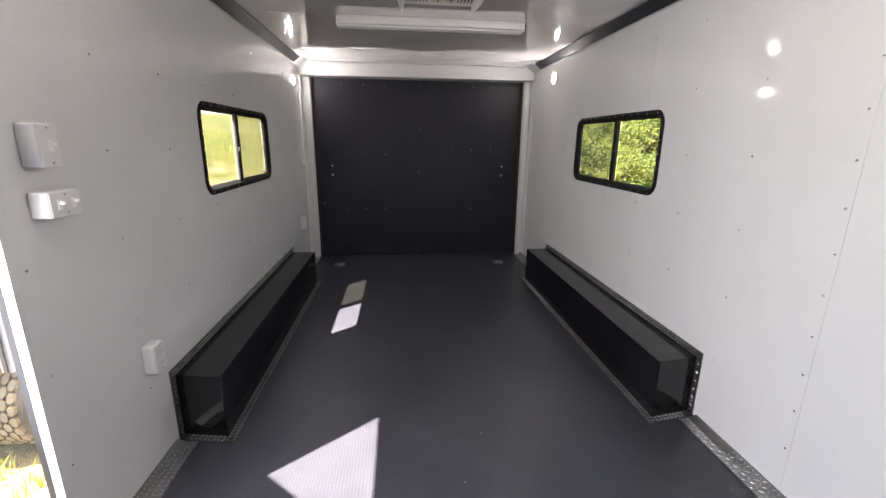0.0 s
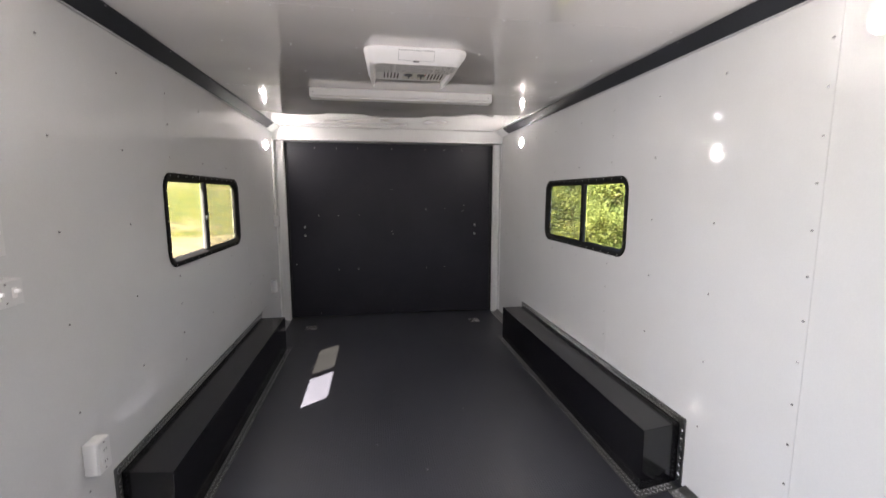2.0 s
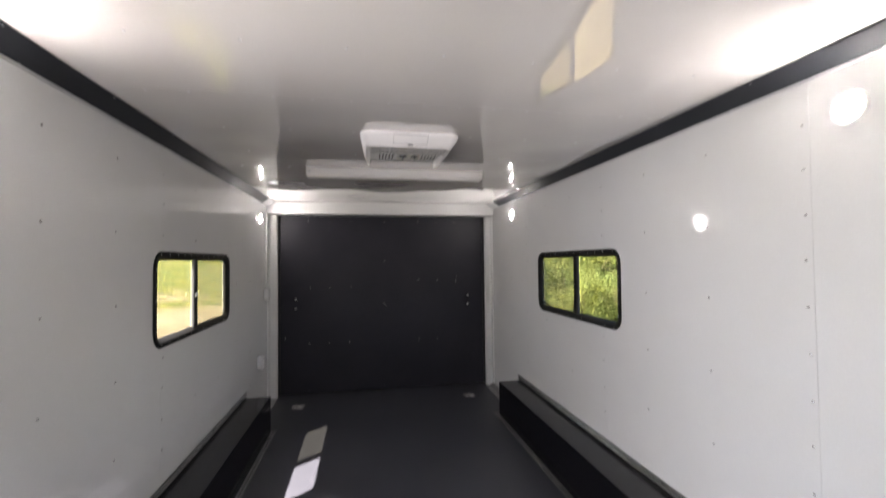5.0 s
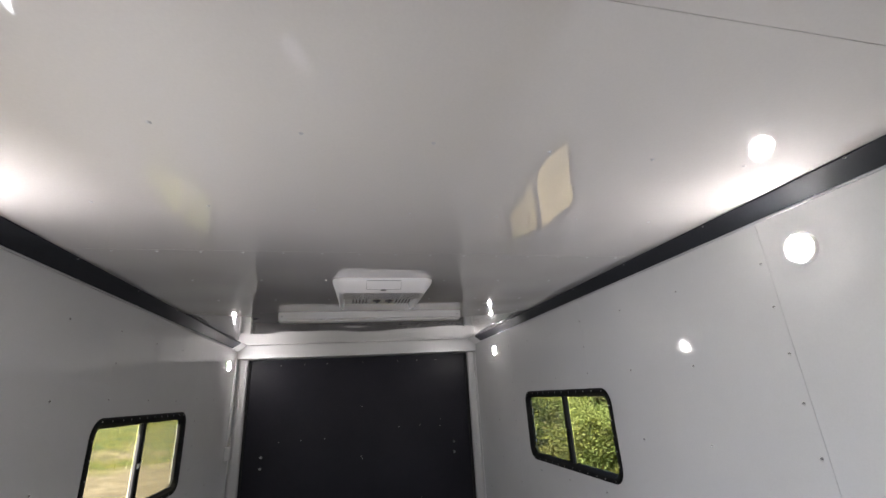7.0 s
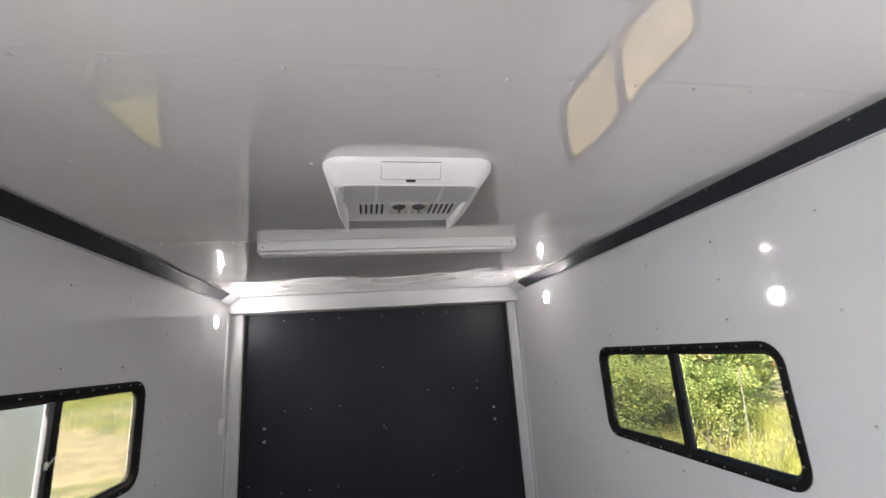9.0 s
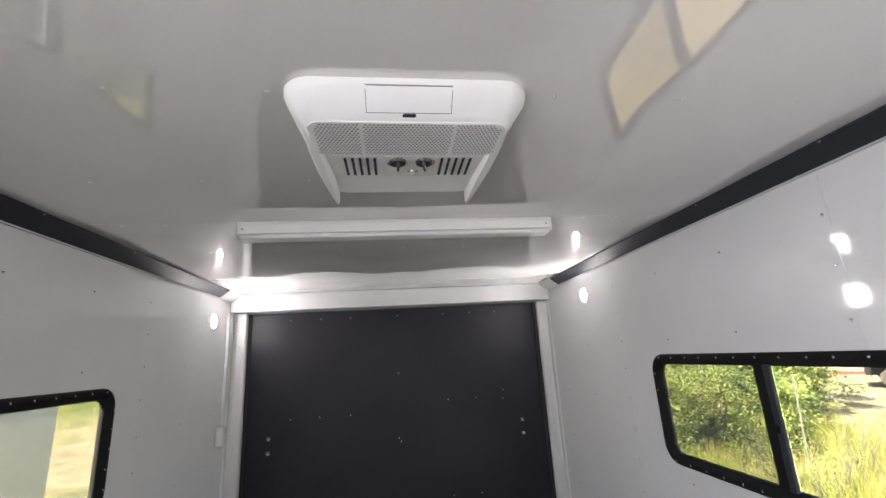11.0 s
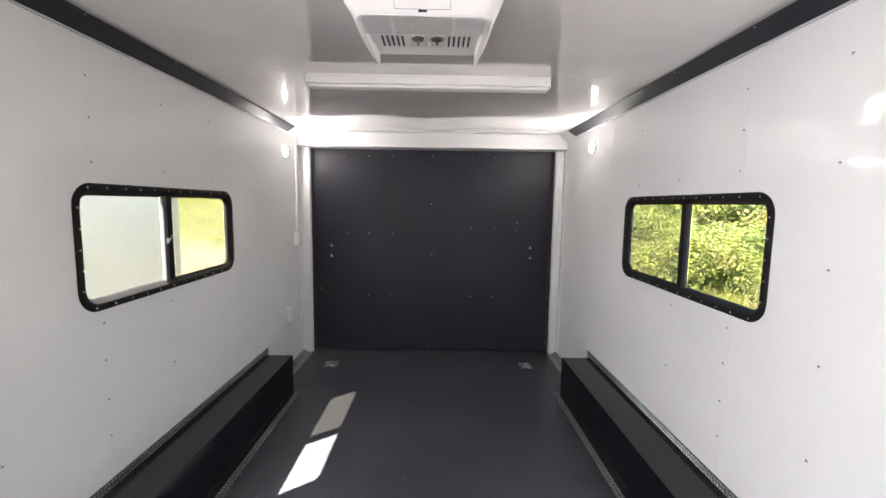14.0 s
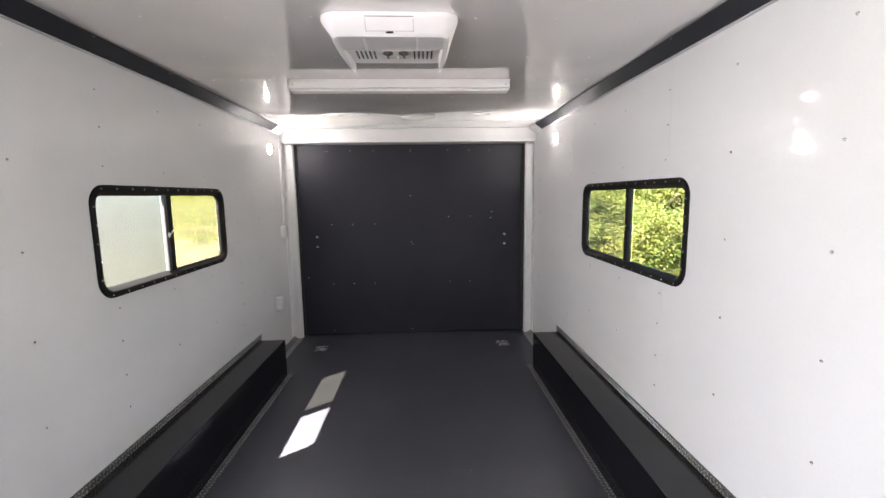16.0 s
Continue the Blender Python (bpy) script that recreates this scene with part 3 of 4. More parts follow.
window("window_2", 1, WIN_R, (2.772, 2.840), COVE)


# ---------------------------------------------------------------- wheel boxes with tread-plate flanges
def wheel_box(side):
    ob = thing("wheel_box", "long black wheel box along the wall, edged with tread-plate flanges", "wheel box", (side * HALF, 2.8, 0), "wheel boxes")
    T = Matrix.Translation((-side * HALF, -2.8, 0))

    def done(bm, name, mat, lab=""):
        bmesh.ops.transform(bm, matrix=T, verts=bm.verts[:])
        return part(name, bm, mat, ob, lab)
    y0, y1, xi, top, skew = (1.738, 3.885, 1.016, 0.302, 0.034) if side < 0 else (1.706, 3.890, 1.008, 0.302, 0.034)

    def front(x, d):
        """The line of the box's slightly slanted front, d metres before it."""
        return y0 - d + skew * (x - xi) / (HALF - xi)
    # body: one folded sheet, slanted at its front
    bm = bmesh.new()
    wall_x = HALF - 0.0005
    prism(bm, [(side * xi, y0), (side * wall_x, front(wall_x, 0)), (side * wall_x, y1), (side * xi, y1)], 0.001, top, lambda u, v, w: (u, v, w))
    bmesh.ops.recalc_face_normals(bm, faces=bm.faces[:])
    bmesh.ops.bevel(bm, geom=bm.edges[:], offset=0.0025, segments=1, affect='EDGES')
    done(bm, "body", BLACKBOX)
    # flange on the floor, along the side and round both ends
    bm = bmesh.new()
    w = 0.043
    prism(bm, [(side * (xi - w), front(xi - w, w)), (side * (xi - 0.0005), front(xi, w)), (side * (xi - 0.0005), y1 + 0.05), (side * (xi - w), y1 + 0.05)], 0.0005, 0.0035, lambda u, v, q: (u, v, q))
    prism(bm, [(side * xi, front(xi, w)), (side * (HALF - 0.034), front(HALF - 0.034, w)), (side * (HALF - 0.034), front(HALF - 0.034, 0.0006)), (side * xi, front(xi, 0.0006))],
          0.0005, 0.0035, lambda u, v, q: (u, v, q))
    a, b = sorted((side * xi, side * (xi + 0.055)))
    box(bm, a, b, y1 + 0.0005, y1 + 0.05, 0.0005, 0.0035, 0.0008)
    bmesh.ops.recalc_face_normals(bm, faces=bm.faces[:])
    fl = done(bm, "floor_flange", ALU_DARKENED, "aluminium tread-plate flange on the floor")
    bm = bmesh.new()
    treads(bm, (side * (xi - 0.0425), y0 - 0.04, 0.0034), (0, 1, 0), (side, 0, 0), 104, 2, 0.0210, 0.022, 0.0055, 0.0018)
    treads(bm, (side * (xi + 0.003), front(xi + 0.003, w - 0.001), 0.0034), (side * (HALF - xi), skew, 0), (0, 1, 0), 8, 2, 0.0210, 0.022, 0.0055, 0.0018)
    bmesh.ops.transform(bm, matrix=T, verts=bm.verts[:])
    tagged(part("tread", bm, ALU_EDGE, fl), kind="stuff")
    # flange on the wall, over the top and down both ends
    bm = bmesh.new()
    a, b = sorted((side * (HALF - 0.008), side * (HALF - 0.0008)))
    edge = front(HALF, 0.036)
    high = top + 0.037
    box(bm, a, b, edge, y1 + 0.05, top + 0.0005, high, 0.001)
    box(bm, a, b, edge, front(HALF, 0.0015), 0.006, top, 0.001)
    box(bm, a, b, y1 + 0.0005, y1 + 0.04, 0.006, top, 0.001)
    fw = done(bm, "wall_flange", ALU_DARKENED, "tread-plate flange on the wall, coloured dark like its reflections")
    bm = bmesh.new()
    treads(bm, (side * (HALF - 0.0082), edge + 0.006, top + 0.001), (0, 1, 0), (0, 0, 1), 122, 2, 0.0180, 0.019, 0.0048, up=(-side, 0, 0))
    treads(bm, (side * (HALF - 0.0082), edge + 0.006, 0.012), (0, 0, 1), (0, 1, 0), 12, 1, 0.0233, 0.024, up=(-side, 0, 0))
    bmesh.ops.transform(bm, matrix=T, verts=bm.verts[:])
    tagged(part("tread", bm, ALU_EDGE, fw), kind="stuff")
    for k in range(8):
        y = y0 + 0.06 + k * 0.29
        stud("screw", SCREW_S, fw, (-side * 0.008, y - 2.8, top + 0.018), (-side, 0, 0))
        stud("screw", SCREW_S, fl, (side * (xi - 0.036 - HALF), y - 2.8, 0.0034), (0, 0, 1))
    for y, z in ((edge + 0.012, top + 0.016), (edge + 0.012, 0.05)):
        stud("screw", SCREW_S, fw, (-side * 0.008, y - 2.8, z), (-side, 0, 0))
    return ob


for s in (-1, 1):
    wheel_box(s)


def base_plate(side, y0, y1, label, w=0.092, h=0.020):
    """Folded tread plate in the corner of wall and floor."""
    bm = bmesh.new()
    prism(bm, [(side * (HALF - 0.0008), 0.0005), (side * (HALF - 0.0008), h), (side * (HALF - 0.006), h), (side * (HALF - 0.045), 0.006), (side * (HALF - w), 0.0035), (side * (HALF - w), 0.0005)],
          y0, y1, lambda u, v, q: (u, q, v))
    ob = tagged(mesh_ob("baseboard", bm, ALU_BASE), label, "baseboard", kind="structure")
    n = max(1, int((y1 - y0) / 0.022))
    bm = bmesh.new()
    treads(bm, (side * (HALF - w + 0.001), y0, 0.0036), (0, 1, 0), (side * 0.047, 0, 0.0025), n, 2, 0.022, 0.021, 0.005)
    treads(bm, (side * (HALF - 0.0445), y0, 0.0062), (0, 1, 0), (side * 0.039, 0, 0.014), n, 2, 0.0205, 0.020, 0.005)
    t = part("tread", bm, ALU_EDGE, ob)
    tagged(t, kind="stuff")
    return ob


base_plate(1, NOSE + 0.01, 1.680, "aluminium tread-plate angle between floor and wall")
base_plate(-1, 1.142, 1.712, "aluminium tread-plate angle between floor and wall")
base_plate(-1, NOSE + 0.01, 0.23, "aluminium tread-plate angle between floor and wall")
for s in (-1, 1):
    base_plate(s, 3.94, 4.784, "aluminium tread-plate angle beside the door post", 0.09, 0.03)


# ---------------------------------------------------------------- lamps on the walls
def wall_lamp(p, side):
    ob = thing("wall_lamp", "small round white LED wall lamp, lit", "wall lamp", p, "wall lamps")
    rot = Vector((-side, 0, 0)).to_track_quat('Z', 'Y').to_matrix().to_4x4()
    bm = bmesh.new()
    cyl(bm, 0.052, 0.049, 0.012, rot, 28)
    part("base", bm, PLASTIC, ob, "white ring base", True)
    bm = bmesh.new()
    for r0, r1, h0, h1 in ((0.041, 0.038, 0.0125, 0.0150), (0.038, 0.027, 0.0150, 0.0190), (0.027, 0.010, 0.0190, 0.0212)):
        cyl(bm, r0, r1, h1 - h0, rot @ Matrix.Translation((0, 0, h0)), 24)
    part("lens", bm, LAMP, ob, "glowing white lens", True)
    return ob


for side, y, z in LAMPS:
    wall_lamp((side * HALF, y, z), side)

# ---------------------------------------------------------------- ceiling bar light
bar = thing("ceiling_light", "long white tubular ceiling light fixture, switched off", "ceiling light", (0.002, 3.03, CEILING))
bm = bmesh.new()
prism(bm, [(-0.046, -0.0005), (-0.046, -0.014), (-0.040, -0.044), (0.040, -0.044), (0.046, -0.014), (0.046, -0.0005)], -0.606, 0.606, lambda u, v, q: (q, u, v))
part("housing", bm, PLASTIC, bar)
bm = bmesh.new()
prism(bm, rounded(-0.034, 0.034, -0.062, -0.0445, 0.0085, 4), -0.602, 0.602, lambda u, v, q: (q, u, v))
part("diffuser", bm, PLASTIC, bar, "white diffuser")
for x in (-0.606, 0.606):
    bm = bmesh.new()
    a, b = sorted((x * 1.0005, x * 1.008))
    box(bm, a, b, -0.047, 0.047, -0.056, -0.001, 0.002)
    part("end_cap", bm, PLASTIC, bar)
for x in (-0.588, 0.588):
    for zz, yy in ((-0.028, -0.0433),):
        stud("screw", SCREW_S, bar, (x, yy, zz), (0, -1, -0.2))

# ---------------------------------------------------------------- air conditioner's ceiling unit
ac = thing("air_conditioner", "white plastic ceiling air conditioner with grille, vents and two knobs", "air conditioner", (0.005, 2.09, CEILING))
AC_FRONT = 0.036
AC_STEPS = [(0.0, 0.0), (0.0005, -0.009), (0.005, -0.018), (0.026, -0.036), (0.046, -0.051), (0.056, -0.0575), (0.070, -0.0605), (0.11, -0.062), (0.15, -0.062), (0.195, -0.062)]


def ac_rise(y):
    return 1.0 if y < 0.35 else max(0.10, 1.0 - 3.4 * (y - 0.35))


bm = bmesh.new()
loops = []
for d, z in AC_STEPS:
    pts = rounded(-0.252 + 0.6 * d, 0.252 - 0.6 * d, AC_FRONT + d, 0.615 - d, max(0.066 - d * 0.6, 0.008), 8)
    loops.append([bm.verts.new((x * (1 - 0.10 * (y - 0.03) / 0.585), y, -0.0005 + z * ac_rise(y))) for x, y in pts])
for a_, b_ in zip(loops, loops[1:]):
    for i in range(len(a_)):
        j = (i + 1) % len(a_)
        bm.faces.new((a_[i], a_[j], b_[j], b_[i]))
bm.faces.new(loops[-1])
part("shell", bm, PLASTIC, ac, "", True)


def ac_z(y):
    """The height of the unit's underside along its middle."""
    d = min(y - AC_FRONT, 0.615 - y)
    if d <= 0:
        return 0.0
    for (a, za), (b, zb) in zip(AC_STEPS, AC_STEPS[1:]):
        if a <= d <= b:
            return (za + (zb - za) * (d - a) / (b - a)) * ac_rise(y)
    return -0.062 * ac_rise(y)


for s in (-1, 1):
    # raised side fins that run on to a point
    bm = bmesh.new()
    n = 14
    rows_ = []
    for k in range(n + 1):
        q = k / n
        y = 0.115 + 0.475 * q
        x = s * (0.214 - 0.012 * q)
        w = 0.003 + 0.014 * math.sin(math.pi * min(1.0, 0.12 + 0.86 * q)) ** 0.8
        d = -0.052 + 0.010 * q - 0.014 * math.sin(math.pi * (0.04 + 0.74 * q))
        rows_.append([bm.verts.new(p) for p in ((x + w, y, -0.012), (x + w, y, d + 0.012), (x + w * 0.5, y, d), (x - w * 0.6, y, d + 0.001), (x - w, y, d + 0.010), (x - w, y, -0.012))])
    for a, b in zip(rows_, rows_[1:]):
        for k in range(5):
            bm.faces.new((a[k], a[k + 1], b[k + 1], b[k]))
    bm.faces.new(rows_[0])
    bm.faces.new(rows_[-1][::-1])
    part("side_fin", bm, PLASTIC, ac, "", True)


def ac_patch(bm, outline, depth, lift):
    """A flat piece that lies on the unit's underside."""
    lo = [bm.verts.new((x, y, ac_z(y) - lift)) for x, y in outline]
    hi = [bm.verts.new((x, y, ac_z(y) - lift - depth)) for x, y in outline]
    bm.faces.new(hi)
    bm.faces.new(lo[::-1])
    for i in range(len(lo)):
        j = (i + 1) % len(lo)
        bm.faces.new((lo[i], lo[j], hi[j], hi[i]))


bm = bmesh.new()
ac_patch(bm, rounded(-0.207, 0.207, 0.096, 0.232, 0.024, 5), 0.0022, 0.0005)
grille = part("grille", bm, PLASTIC, ac, "perforated intake grille")
bm = bmesh.new()
for j in range(17):
    y = 0.103 + j * 0.0076
    for i in range(48):
        x = -0.198 + i * 0.0084 + (0.0042 if j % 2 else 0)
        if abs(x) > 0.197 or (abs(x) > 0.186 and (y < 0.111 or y > 0.218)) or abs(abs(x) - 0.098) < 0.0035:
            continue
        z = ac_z(y) - 0.0032
        bm.faces.new([bm.verts.new((x + 0.0027 * math.cos(k * math.pi / 3), y + 0.0027 * math.sin(k * math.pi / 3), z)) for k in range(6)])
tagged(part("perforation", bm, GREYVENT, grille, "fine round perforations"), kind="stuff")
for x0 in (-0.150, 0.082):
    for i in range(5):
        bm = bmesh.new()
        for j in range(4):
            y = 0.250 + j * 0.0245
            ac_patch(bm, rounded(x0 + i * 0.0175, x0 + i * 0.0175 + 0.0068, y, y + 0.0228, 0.0025, 2), 0.0008, 0.0004)
        part("vent_slot", bm, DARKHOLE, ac, "dark vent slots")
bm = bmesh.new()
ac_patch(bm, rounded(-0.052, 0.070, 0.240, 0.352, 0.006, 3), 0.0015, 0.0004)
panel = part("control_panel", bm, CREAM, ac, "cream control panel")
for x, ang in ((-0.022, 0), (0.042, 10)):
    bm = bmesh.new()
    down = Matrix.Translation((x, 0.268, ac_z(0.268) - 0.0018)) @ Matrix.Rotation(math.pi, 4, 'X')
    cyl(bm, 0.0215, 0.019, 0.006, down, 24)
    b2 = down @ Matrix.Rotation(radians(ang), 4, 'Z') @ Matrix.Translation((0, 0, 0.006))
    v0 = len(bm.verts)
    box(bm, -0.0035, 0.0035, -0.019, 0.016, 0, 0.012, 0.0015)
    bm.verts.ensure_lookup_table()
    bmesh.ops.transform(bm, matrix=b2, verts=bm.verts[v0:])
    part("knob", bm, KNOB, panel, "dark pointer knob")
    for rgb, a0, a1 in ((RED, -20, 45),) if x > 0 else ((BLUE, 130, 170),):
        bm = bmesh.new()
        pts = [(x + r * math.cos(radians(a)), 0.268 - r * math.sin(radians(a)) * -1) for r, seq in ((0.0270, range(a0, a1 + 1, 8)), (0.0230, range(a1, a0 - 1, -8))) for a in seq]
        ac_patch(bm, pts, 0.0006, 0.002)
        part("dial_mark", bm, rgb, panel, "coloured dial mark")
for x in (0.003, 0.024):
    bm = bmesh.new()
    ac_patch(bm, rounded(x, x + 0.005, 0.318, 0.323, 0.002, 2), 0.001, 0.002)
    part("indicator", bm, DARKHOLE, panel)
bm = bmesh.new()
ac_patch(bm, rounded(0.0105, 0.0195, 0.312, 0.330, 0.002, 2), 0.006, 0.002)
part("slide_switch", bm, PLASTIC, panel)
bm = bmesh.new()
edge_y = [0.0385 + 0.0415 * k / 8 for k in range(9)]
o = [(-0.086, y) for y in edge_y] + [(0.086, y) for y in edge_y[::-1]]
i_ = [(x * 0.984, 0.0592 + (y - 0.0592) * 0.945) for x, y in o]
ring(bm, [[(x, y, ac_z(y) - 0.0006) for x, y in o], [(x, y, ac_z(y) - 0.0006) for x, y in i_], [(x, y, ac_z(y) + 0.001) for x, y in i_], [(x, y, ac_z(y) + 0.001) for x, y in o]])
part("cover_joint", bm, GREYVENT, ac, "fine joint of the front cover")
bm = bmesh.new()
ac_patch(bm, rounded(-0.014, 0.014, 0.0805, 0.0865, 0.0028, 3), 0.0008, 0.0004)
part("cover_notch", bm, DARKHOLE, ac)


# ---------------------------------------------------------------- switch boxes and outlets on the west wall
def wall_box(name, label, category, y, z, w, h, d, kind):
    ob = thing(name, label, category, (-HALF, y, z))
    bm = bmesh.new()
    box(bm, 0.0005, d, -w / 2, w / 2, -h / 2, h / 2, 0.006, 3)
    part("back_box", bm, BOXPLASTIC, ob, "", True)
    bm = bmesh.new()
    box(bm, d + 0.0003, d + 0.004, -w / 2 + 0.002, w / 2 - 0.002, -h / 2 + 0.002, h / 2 - 0.002, 0.0018)
    plate = part("cover_plate", bm, BOXPLASTIC, ob)
    if kind == "switch":
        for yy in ((0,) if w < 0.09 else (-0.026, 0.026)):
            bm = bmesh.new()
            box(bm, d + 0.0042, d + 0.007, yy - 0.008, yy + 0.008, -0.014, 0.014, 0.001)
            box(bm, d + 0.0072, d + 0.020, yy - 0.005, yy + 0.005, 0.0, 0.009, 0.0015)
            part("toggle", bm, PLASTIC, plate)
    else:
        for zz in (-0.021, 0.021):
            bm = bmesh.new()
            prism(bm, rounded(-0.015, 0.015, zz - 0.013, zz + 0.013, 0.008, 3), d + 0.0042, d + 0.0062, lambda u, v, q: (q, u, v))
            part("socket", bm, WHITE, plate)
            for yy in (-0.006, 0.006):
                bm = bmesh.new()
                box(bm, d + 0.0063, d + 0.0066, yy - 0.001, yy + 0.001, zz - 0.004, zz + 0.004)
                part("slot", bm, DARKHOLE, plate)
    stud("screw", SCREW_S, plate, (d + 0.004, 0, h / 2 - 0.012), (1, 0, 0))
    stud("screw", SCREW_S, plate, (d + 0.004, 0, -h / 2 + 0.012), (1, 0, 0))
    return ob


wall_box("light_switch", "white surface-mounted light switch with one toggle", "light switch", 1.287, 1.293, 0.072, 0.118, 0.052, "switch")
wall_box("light_switch", "white wide switch box with two toggles", "light switch", 1.302, 1.133, 0.118, 0.074, 0.052, "switch")
wall_box("power_outlet", "white surface-mounted power outlet above the wheel box", "power outlet", 1.620, 0.474, 0.072, 0.120, 0.046, "outlet")
wall_box("power_outlet", "white surface-mounted power outlet beside the door post", "power outlet", 4.608, 1.116, 0.072, 0.116, 0.046, "outlet")
wall_box("power_outlet", "white surface-mounted power outlet low on the wall", "power outlet", 4.345, 0.490, 0.072, 0.116, 0.046, "outlet")
race = thing("cable_raceway", "thin white cable raceway running up to the header", "cable raceway", (-HALF, 4.655, 1.18))
bm = bmesh.new()
box(bm, 0.0005, 0.018, -0.011, 0.011, 0.0, 0.765, 0.003)
part("channel", bm, WHITE, race)
bm = bmesh.new()
box(bm, 0.0005, 0.020, -0.014, 0.014, 0.43, 0.46, 0.003)
part("clip", bm, WHITE, race)


# ---------------------------------------------------------------- tie-down rings in the floor
def tie_down(x, y):
    ob = thing("tie_down", "recessed steel tie-down with D-ring set in the floor", "tie-down", (x, y, 0), "floor tie-downs")
    bm = bmesh.new()
    ring(bm, [[(u, v, z) for u, v in rounded(-a, a, -b, b, r, 3)] for a, b, r, z in ((0.058, 0.066, 0.012, 0.0005), (0.055, 0.063, 0.012, 0.004), (0.044, 0.050, 0.010, 0.004), (0.040, 0.046, 0.010, 0.0008))])
    part("plate", bm, STEEL, ob)
    bm = bmesh.new()
    prism(bm, rounded(-0.041, 0.041, -0.047, 0.047, 0.010, 3), 0.0004, 0.0012, lambda u, v, q: (u, v, q))
    part("pan", bm, STEEL, ob, "shallow steel pan")
    bm = bmesh.new()
    path = [(0.028 * math.cos(radians(a)), -0.004 + 0.034 * math.sin(radians(a))) for a in range(0, 181, 15)] + [(-0.028, -0.030), (0.028, -0.030)]
    loops = []
    for k in range(6):
        t = k * math.pi / 3
        loops.append([(u * (1 + 0.16 * math.cos(t)), v * (1 + 0.14 * math.cos(t)), 0.0075 + 0.0052 * math.sin(t)) for u, v in path])
    ring(bm, loops)
    part("d_ring", bm, STEEL, ob, "bright steel D-ring", True)
    bm = bmesh.new()
    box(bm, -0.016, 0.016, -0.040, -0.024, 0.0014, 0.014, 0.003)
    part("bracket", bm, STEEL, ob)


tie_down(-0.884, 4.485)
tie_down(0.866, 4.485)


# ---------------------------------------------------------------- outdoors
def height(x, y):
    h = -0.62
    h += 0.05 * noise.noise(Vector((x * 0.35, y * 0.35, 3))) * min(1, max(0, (abs(x) - 1.6) / 2))
    w = max(0.0, -x * 0.62 + y * 0.55 - 17)
    h += 7.5 * (1 - math.exp(-w / 30.0)) if w > 0 else 0
    e = max(0.0, x - 20)
    h += 4.0 * (1 - math.exp(-e / 30.0))
    return h


def is_dirt(x, y):
    d = 0.0
    u = -x * 0.49 + y * 0.87
    if x < 0 and 13.5 < u < 21.0:
        d = 1.0
    if x < 0 and u >= 23:
        d = 0.30
    if x < 0 and (12.0 < u <= 13.5 or 21.0 <= u < 23):
        d = 0.5
    if -2.9 < x < -1.2 and y < 6:
        d = 1.25
    if 1.2 < x < 4.0 and y < 8:
        d = 1.1
    v = x * 0.72 - y * 0.62
    if x > 3.9 and -1.2 < v < 6:
        d = 0.9
    return d


def axis(lim):
    pts, x, s = [0.0], 0.0, 0.45
    while x < lim:
        x += s
        s *= 1.09 if x > 22 else 1.0
        pts.append(x)
    return [-p for p in pts[:0:-1]] + pts


gx = axis(900)
verts, dirt = [], []
for y in gx:
    for x in gx:
        verts.append((x, y, height(x, y)))
        dirt.append(is_dirt(x, y))
k = len(gx)
faces = [(j * k + i, j * k + i + 1, (j + 1) * k + i + 1, (j + 1) * k + i) for j in range(k - 1) for i in range(k - 1)]
me = bpy.data.meshes.new("ground")
me.from_pydata(verts, [], faces)
at = me.attributes.new("dirt", 'FLOAT', 'POINT')
at.data.foreach_set("value", dirt)
me.materials.append(GROUND)
me.shade_smooth()
tagged(new("ground", me), "sunlit field of dry grass with bare tan dirt", "ground", kind="structure")


def blades(name, label, count, area, hmin, hmax, seed, lean=0.35):
    rnd = random.Random(seed)
    vs, fs = [], []
    for _ in range(count):
        x, y = area(rnd)
        z = height(x, y) - 0.01
        a, h = rnd.uniform(0, 2 * math.pi), rnd.uniform(hmin, hmax)
        w = 0.003 + 0.0045 * rnd.random()
        dx, dy = math.cos(a) * w, math.sin(a) * w
        lx, ly = rnd.gauss(0, lean) * h, rnd.gauss(0, lean) * h
        b = len(vs)
        vs += [(x - dx, y - dy, z), (x + dx, y + dy, z), (x + lx * 0.4 + dx * 0.7, y + ly * 0.4 + dy * 0.7, z + h * 0.6), (x + lx * 0.4 - dx * 0.7, y + ly * 0.4 - dy * 0.7, z + h * 0.6), (x + lx, y + ly, z + h)]
        fs += [(b, b + 1, b + 2, b + 3), (b + 3, b + 2, b + 4)]
    m_ = bpy.data.meshes.new(name)
    m_.from_pydata(vs, [], fs)
    m_.materials.append(BLADE)
    return tagged(new(name, m_), label, "grass", kind="stuff")


def area_east(r):
    while True:
        x, y = r.uniform(3.8, 11), r.uniform(2.5, 15)
        if not (is_dirt(x, y) and r.random() < 0.9):
            return x, y


def area_verge(r):
    x = r.uniform(4.0, 10.0)
    return x, x * 1.05 + r.gauss(0.6, 1.3)


def area_west(r):
    while True:
        u, s = r.uniform(4, 10), r.uniform(-4, 5)
        x, y = -u * 0.49 - s * 0.87, u * 0.87 - s * 0.49
        if x < -1.6 and not (x > -5.4 and y < 5.2):
            return x, y


def tuft(r):
    x, y = r.choice(((-2.30, 2.18), (-2.12, 1.86), (-2.42, 2.02), (-2.55, 2.30)))
    return x + r.gauss(0, 0.06), y + r.gauss(0, 0.06)


def area_bank(r):
    while True:
        u, s = r.uniform(22, 40), r.uniform(-14, 14)
        x, y = -u * 0.49 - s * 0.87, u * 0.87 - s * 0.49
        if x < -3:
            return x, y


